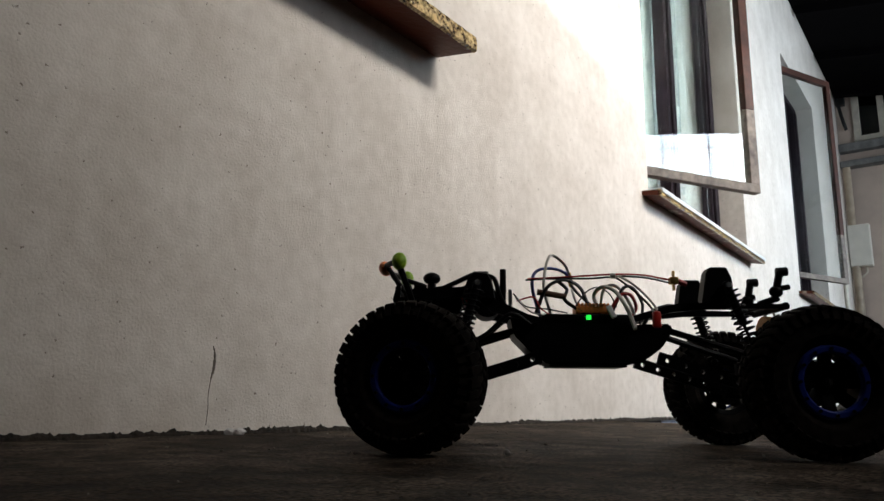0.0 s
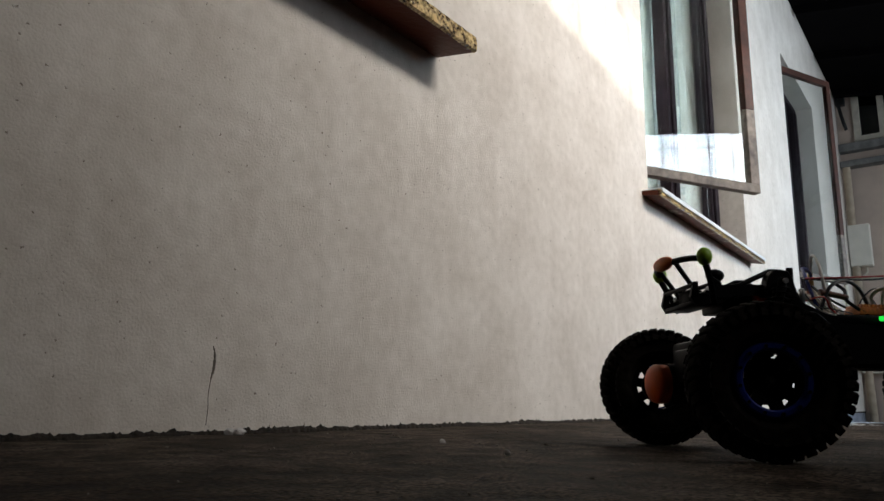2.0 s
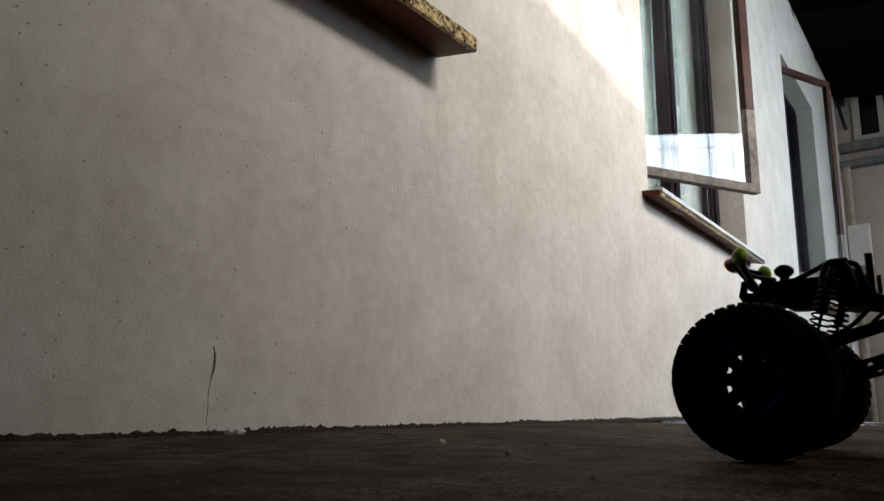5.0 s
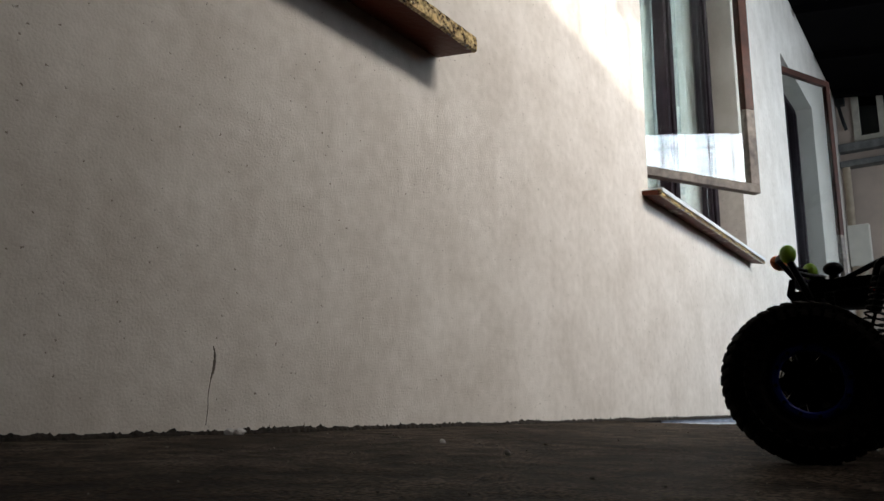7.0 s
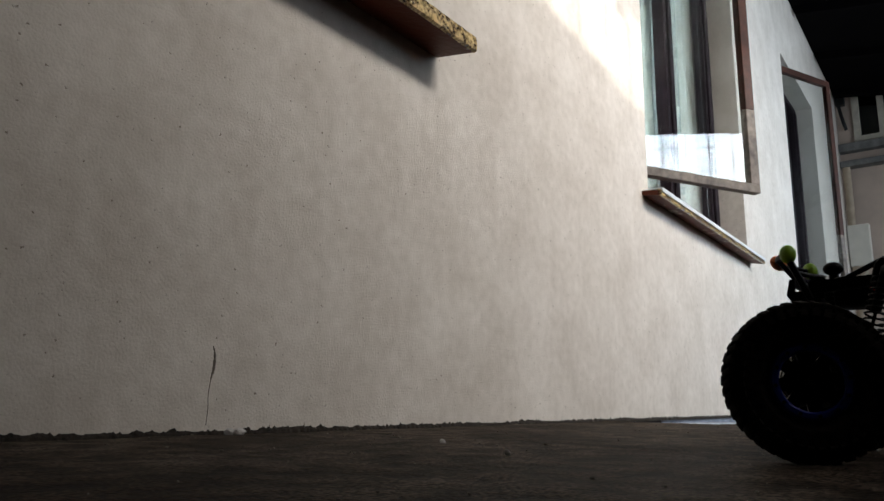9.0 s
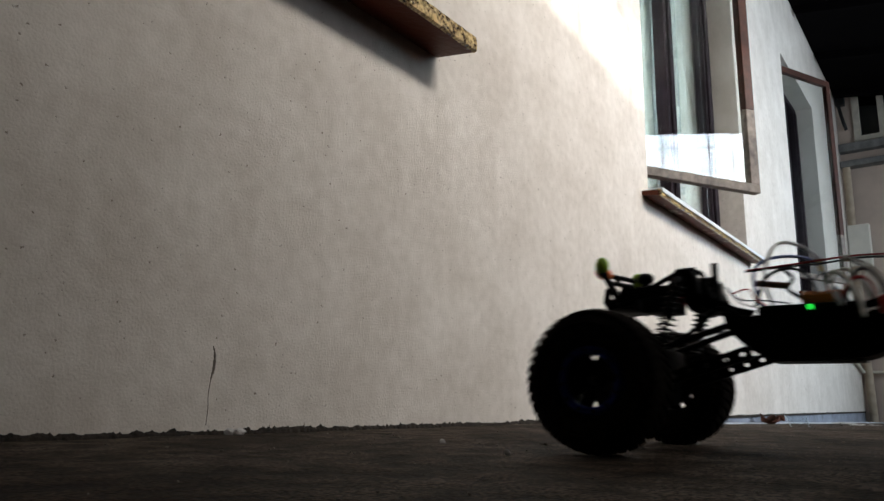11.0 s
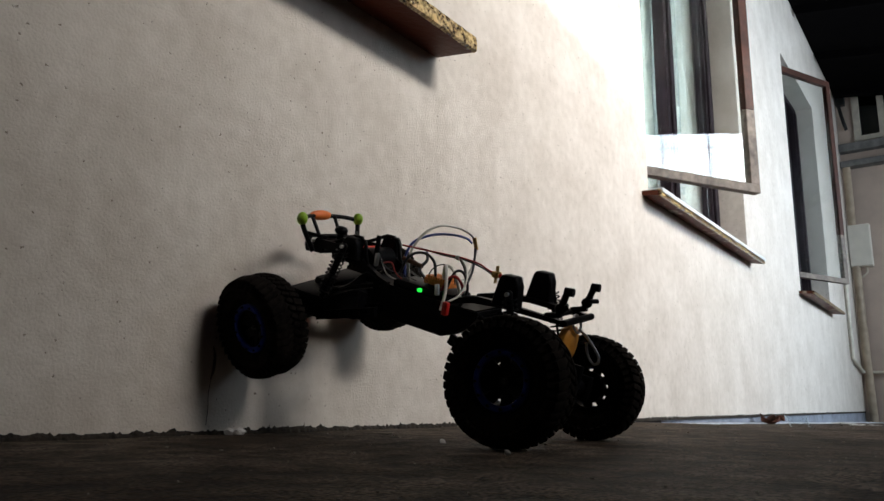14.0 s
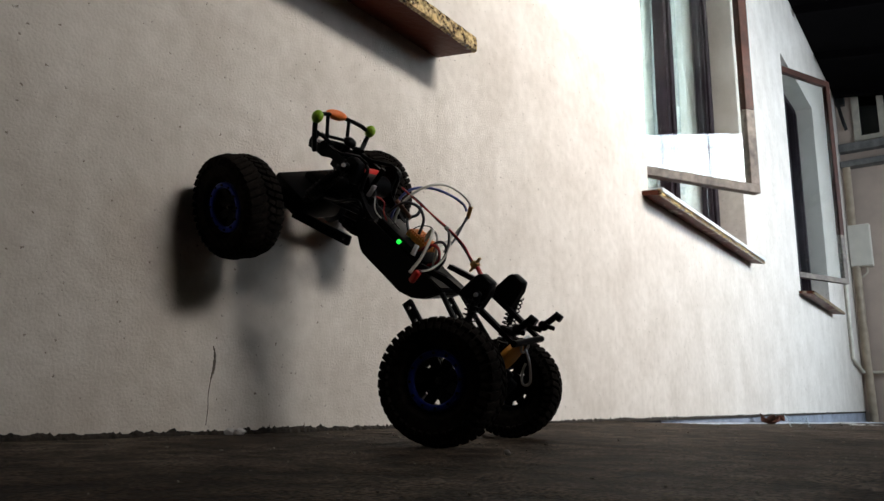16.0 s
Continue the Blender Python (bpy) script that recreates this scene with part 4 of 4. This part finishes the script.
    wires = [
        ("wire", WIRE_WHITE, 0.0019, [(0.232, 0.012, 0.074), (0.240, 0.010, 0.104), (0.236, -0.004, 0.134), (0.227, -0.028, 0.151), (0.214, -0.054, 0.152), (0.203, -0.074, 0.146), (0.198, -0.084, 0.138)]),
        ("wire", WIRE_BLUE, 0.0019, [(0.244, 0.006, 0.074), (0.252, 0.002, 0.104), (0.250, -0.010, 0.124), (0.238, -0.034, 0.136), (0.220, -0.056, 0.140), (0.205, -0.072, 0.138), (0.199, -0.080, 0.132)]),
        ("wire", WIRE_WHITE, 0.0017, [(0.194, -0.088, 0.124), (0.192, -0.082, 0.108), (0.186, -0.064, 0.090), (0.180, -0.034, 0.078), (0.176, -0.010, 0.074)]),
        ("wire", WIRE_BLACK, 0.0017, [(0.196, -0.086, 0.126), (0.188, -0.076, 0.112), (0.176, -0.056, 0.096), (0.166, -0.030, 0.082)]),
        ("wire", WIRE_RED, 0.0011, [(0.258, 0.004, 0.118), (0.232, 0.006, 0.119), (0.196, 0.008, 0.121), (0.160, 0.010, 0.123), (0.130, 0.012, 0.122), (0.112, 0.016, 0.118), (0.102, 0.017, 0.116)]),
        ("wire", WIRE_BLACK, 0.0012, [(0.260, 0.002, 0.117), (0.226, 0.000, 0.119), (0.186, 0.004, 0.119), (0.156, 0.008, 0.121), (0.128, 0.012, 0.119), (0.103, 0.016, 0.113)]),
        ("wire", WIRE_BLACK, 0.0021, [(0.250, 0.012, 0.078), (0.238, 0.014, 0.106), (0.218, 0.010, 0.116), (0.200, 0.008, 0.108), (0.192, 0.010, 0.088)]),
        ("wire", WIRE_BLACK, 0.0021, [(0.222, -0.004, 0.116), (0.214, 0.004, 0.106), (0.218, 0.012, 0.094), (0.206, 0.014, 0.084), (0.196, 0.014, 0.078)]),
        ("wire", WIRE_WHITE, 0.0023, [(0.150, 0.050, 0.058), (0.154, 0.040, 0.078), (0.164, 0.028, 0.100), (0.176, 0.014, 0.108), (0.184, 0.004, 0.098), (0.176, 0.012, 0.078)]),
        ("wire", WIRE_WHITE, 0.0018, [(0.140, 0.020, 0.068), (0.150, 0.022, 0.092), (0.162, 0.020, 0.108), (0.174, 0.014, 0.106), (0.178, 0.012, 0.088)]),
        ("wire", WIRE_RED, 0.0019, [(0.172, 0.022, 0.076), (0.160, 0.026, 0.096), (0.148, 0.024, 0.098), (0.141, 0.020, 0.084), (0.150, 0.022, 0.070)]),
        ("wire", WIRE_BLACK, 0.0019, [(0.168, 0.018, 0.076), (0.156, 0.022, 0.104), (0.144, 0.020, 0.106), (0.134, 0.020, 0.088), (0.138, 0.022, 0.066)]),
        ("wire", WIRE_WHITE, 0.0013, [(0.158, 0.010, 0.121), (0.144, 0.016, 0.112), (0.132, 0.030, 0.096), (0.128, 0.050, 0.082), (0.131, 0.064, 0.076)]),
        ("wire", WIRE_BLACK, 0.0013, [(0.160, 0.008, 0.120), (0.146, 0.014, 0.108), (0.134, 0.028, 0.092), (0.131, 0.048, 0.080), (0.134, 0.066, 0.074)]),
        ("wire", WIRE_BLACK, 0.0008, [(0.276, 0.028, 0.098), (0.262, 0.026, 0.084), (0.240, 0.022, 0.082), (0.216, 0.018, 0.078)]),
        ("wire", WIRE_RED, 0.0009, [(0.272, 0.024, 0.090), (0.254, 0.028, 0.094), (0.246, 0.026, 0.082), (0.230, 0.022, 0.072)]),
        ("wire", WIRE_WHITE, 0.0008, [(0.274, 0.026, 0.094), (0.258, 0.030, 0.078), (0.238, 0.028, 0.074), (0.222, 0.024, 0.072)]),
        ("wire", WIRE_BLACK, 0.0008, [(0.206, 0.010, 0.084), (0.196, 0.012, 0.100), (0.182, 0.010, 0.108), (0.168, 0.008, 0.102), (0.160, 0.010, 0.086)]),
        ("wire", WIRE_BLACK, 0.0024, [(0.136, 0.028, 0.064), (0.128, 0.036, 0.078), (0.112, 0.038, 0.084), (0.104, 0.034, 0.084)]),
    ]
    for nm, m, r, pts in wires:
        bm = BM()
        tube(bm, smooth_path(pts), r, 6)
        add(nm, bm, m, smooth=60)
    bm = BM()
    rod(bm, (0.1985, -0.083, 0.140), (0.1945, -0.088, 0.123), 0.0030, 10)
    add("bullet_connector", bm, BRASS, "brass bullet connector")
    bm = BM()
    rod(bm, (0.248, 0.012, 0.102), (0.216, 0.010, 0.097), 0.0034, 10)
    add("capacitor", bm, mat("brown_shrink_tube", (0.12, 0.05, 0.03), 0.5), "brown sleeved wire joint")
    bm = BM()
    rod(bm, (0.166, 0.008, 0.1215), (0.160, 0.009, 0.1215), 0.0034, 8)
    add("cable_tie", bm, WIRE_WHITE, "white cable tie")
    rear = build_axle(car, "rear_axle", -1)
    front = build_axle(car, "front_axle", 1)
    wheels = {k: build_wheel(car, 1 if k[1] == "L" else -1) for k in ("FL", "FR", "RL", "RR")}
    return car, rear, front, wheels


# ---------------------------------------------------------------- how the crawler drives
# seconds, x and y of the rear axle, then degrees: heading, nose up, lean, steering, lean of the front axle;
# last, in metres, how far the front and rear axles have risen against the chassis
DRIVE = [
    (0.0, 0.8610, -0.6585, 124.7, -0.1, -0.5, -17.3, 0.6, 0.0028, 0.0022),
    (0.35, 0.8622, -0.6598, 124.7, -0.1, -0.4, -17.0, 0.5, 0.0028, 0.0022),
    (0.5, 0.8945, -0.6745, 124.5, 0.0, -0.3, -15.0, 0.4, 0.002, 0.002),
    (0.8, 0.9385, -0.7640, 126.4, 0.1, -0.2, -11.0, 0.3, 0.001, 0.002),
    (1.0, 1.0255, -0.8510, 129.4, 0.2, -0.2, -8.0, 0.3, 0.0, 0.002),
    (1.2, 1.0362, -0.8976, 130.0, 0.3, -0.2, -10.0, 0.3, 0.0, 0.002),
    (1.5, 1.0500, -0.8984, 130.7, 0.35, -0.2, -11.8, 0.3, 0.0, 0.002),
    (2.6, 1.0500, -0.8984, 130.7, 0.35, -0.2, -11.8, 0.3, 0.0, 0.002),
    (2.8, 1.0280, -0.9080, 128.6, 0.0, 0.0, -8.0, 0.0, 0.001, 0.001),
    (3.0, 0.9260, -0.9580, 118.2, -1.1, 0.3, -7.0, -0.3, 0.004, -0.001),
    (3.2, 0.8720, -0.9980, 107.5, -0.8, 0.2, -12.0, -0.2, 0.002, -0.002),
    (3.5, 0.8455, -1.0390, 92.2, -0.1, 0.0, -9.0, 0.0, -0.002, -0.003),
    (4.2, 0.8455, -1.0390, 92.2, -0.1, 0.0, -9.0, 0.0, -0.002, -0.003),
    (6.3, 0.8450, -1.1063, 89.9, 0.0, -0.4, 20.0, 0.3, -0.0023, -0.002),
    (9.3, 0.8450, -1.1063, 89.9, 0.0, -0.4, 20.0, 0.3, -0.0023, -0.002),
    (10.2, 0.8445, -1.1010, 90.2, -0.1, -0.2, 8.0, 0.2, -0.0023, -0.002),
    (11.3, 0.8204, -0.8119, 92.8, 0.0, 0.0, -8.0, 0.2, -0.003, -0.003),
    (11.5, 0.8172, -0.7157, 92.2, 0.0, 0.0, -10.0, -0.1, -0.003, -0.003),
    (11.8, 0.8030, -0.5978, 91.8, -0.5, 0.0, -8.0, 0.2, -0.004, -0.005),
    (12.0, 0.7985, -0.5010, 91.5, -0.45, -0.2, -7.5, 0.3, -0.004, -0.005),
    (12.15, 0.7970, -0.4520, 91.3, -0.4, -0.4, -7.4, 0.3, -0.0048, -0.0056),
    (12.7, 0.7966, -0.4525, 91.2, -0.1, -0.5, -7.0, 0.2, -0.0048, -0.0056),
    (13.0, 0.7951, -0.4511, 91.3, 3.20, -1.6, -3.5, -3.0, -0.0075, -0.0070),
    (13.5, 0.8036, -0.4451, 93.5, 11.27, -11.7, 7.0, -9.8, 0.0003, 0.0012),
    (14.0, 0.8075, -0.4313, 95.4, 18.15, -12.1, -4.0, -8.0, -0.0002, -0.0003),
    (14.5, 0.8062, -0.4265, 95.8, 20.25, -11.7, -1.0, -8.2, 0.0006, -0.0005),
    (15.0, 0.8052, -0.4224, 96.1, 21.53, -11.4, 1.0, -8.4, 0.0013, -0.0008),
    (15.5, 0.7850, -0.3380, 103.7, 44.20, -12.1, -1.5, -11.3, 0.0044, -0.0003),
    (16.0, 0.7845, -0.3391, 103.6, 44.18, -12.2, -1.9, -11.5, 0.0044, -0.0003),
]


def drive_at(t):
    """Smooth values between the rows, with no overshoot."""
    ts = [r[0] for r in DRIVE]
    i = max(k for k in range(len(ts)) if ts[k] <= t + 1e-9)
    if i >= len(ts) - 1:
        return list(DRIVE[-1][1:])
    h = ts[i + 1] - ts[i]
    u = (t - ts[i]) / h
    out = []
    for c in range(1, 10):
        def slope(k):
            if k <= 0 or k >= len(ts) - 1:
                return 0.0
            a = (DRIVE[k][c] - DRIVE[k - 1][c]) / (ts[k] - ts[k - 1])
            b = (DRIVE[k + 1][c] - DRIVE[k][c]) / (ts[k + 1] - ts[k])
            return 0.0 if a * b <= 0 else 2 * a * b / (a + b)
        p, q = DRIVE[i][c], DRIVE[i + 1][c]
        m0, m1 = slope(i) * h, slope(i + 1) * h
        out.append((2 * u ** 3 - 3 * u * u + 1) * p + (u ** 3 - 2 * u * u + u) * m0 + (-2 * u ** 3 + 3 * u * u) * q + (u ** 3 - u * u) * m1)
    return out


def motions():
    body, back, fore = [], [], []
    wheel_rows = {k: [] for k in WHEELS}
    spin = {k: 0.0 for k in WHEELS}
    last = {}
    for i in range(161):
        t = i / 10
        x, y, yaw, nose, lean, steer, flean, fore_up, back_up = drive_at(t)
        m = pose(x, y, RAD - back_up, lean, -nose, yaw)
        body.append((t, m))
        ra = pose(0, 0, back_up, -lean, 0, 0)
        fa = pose(BASE, 0, fore_up, flean, 0, 0)
        back.append((t, ra))
        fore.append((t, fa))
        for k in WHEELS:
            s = 1 if k[1] == "L" else -1
            hub = (ra if k[0] == "R" else fa) @ pose(0, s * TRACK / 2, 0, 0, 0, steer if k[0] == "F" else 0)
            at = (m @ hub).translation
            if k in last:
                d = at - last[k][0]
                ahead = d.x * math.cos(radians(yaw)) + d.y * math.sin(radians(yaw))
                turn = ahead + (d.z if k[0] == "F" else 0)
                spin[k] += math.degrees(turn / RAD) + (nose - last[k][1])
            last[k] = (at.copy(), nose)
            wheel_rows[k].append((t, hub @ pose(0, 0, 0, 0, spin[k], 0)))
    walk(CAR, body)
    walk(REAR, back)
    walk(FRONT, fore)
    for k, w in WHEELS.items():
        walk(w, wheel_rows[k])


build_floor()
build_wall()
build_plinth()
build_sill("window_sill_1", -0.40, 1.128, 0.741, 0.016, 0.098)
build_sill("window_sill_2", 2.30, 3.76, 0.730, 0.010, 0.062, 0.018, True)
build_sill("window_sill_3", 4.98, 6.26, 0.735, 0.010, 0.085, 0.018)
build_window(1, *WIN[0], None)
build_window(2, *WIN[1], (2.42, -30.4, 0.64, 0.868, 2.40))
build_window(3, *WIN[2], (5.10, -25.0, 0.68, 0.885, 2.40))
build_roof()
build_enclosure()
build_fixtures()
build_litter()
build_cracks()
CAR, REAR, FRONT, WHEELS = build_car()
motions()
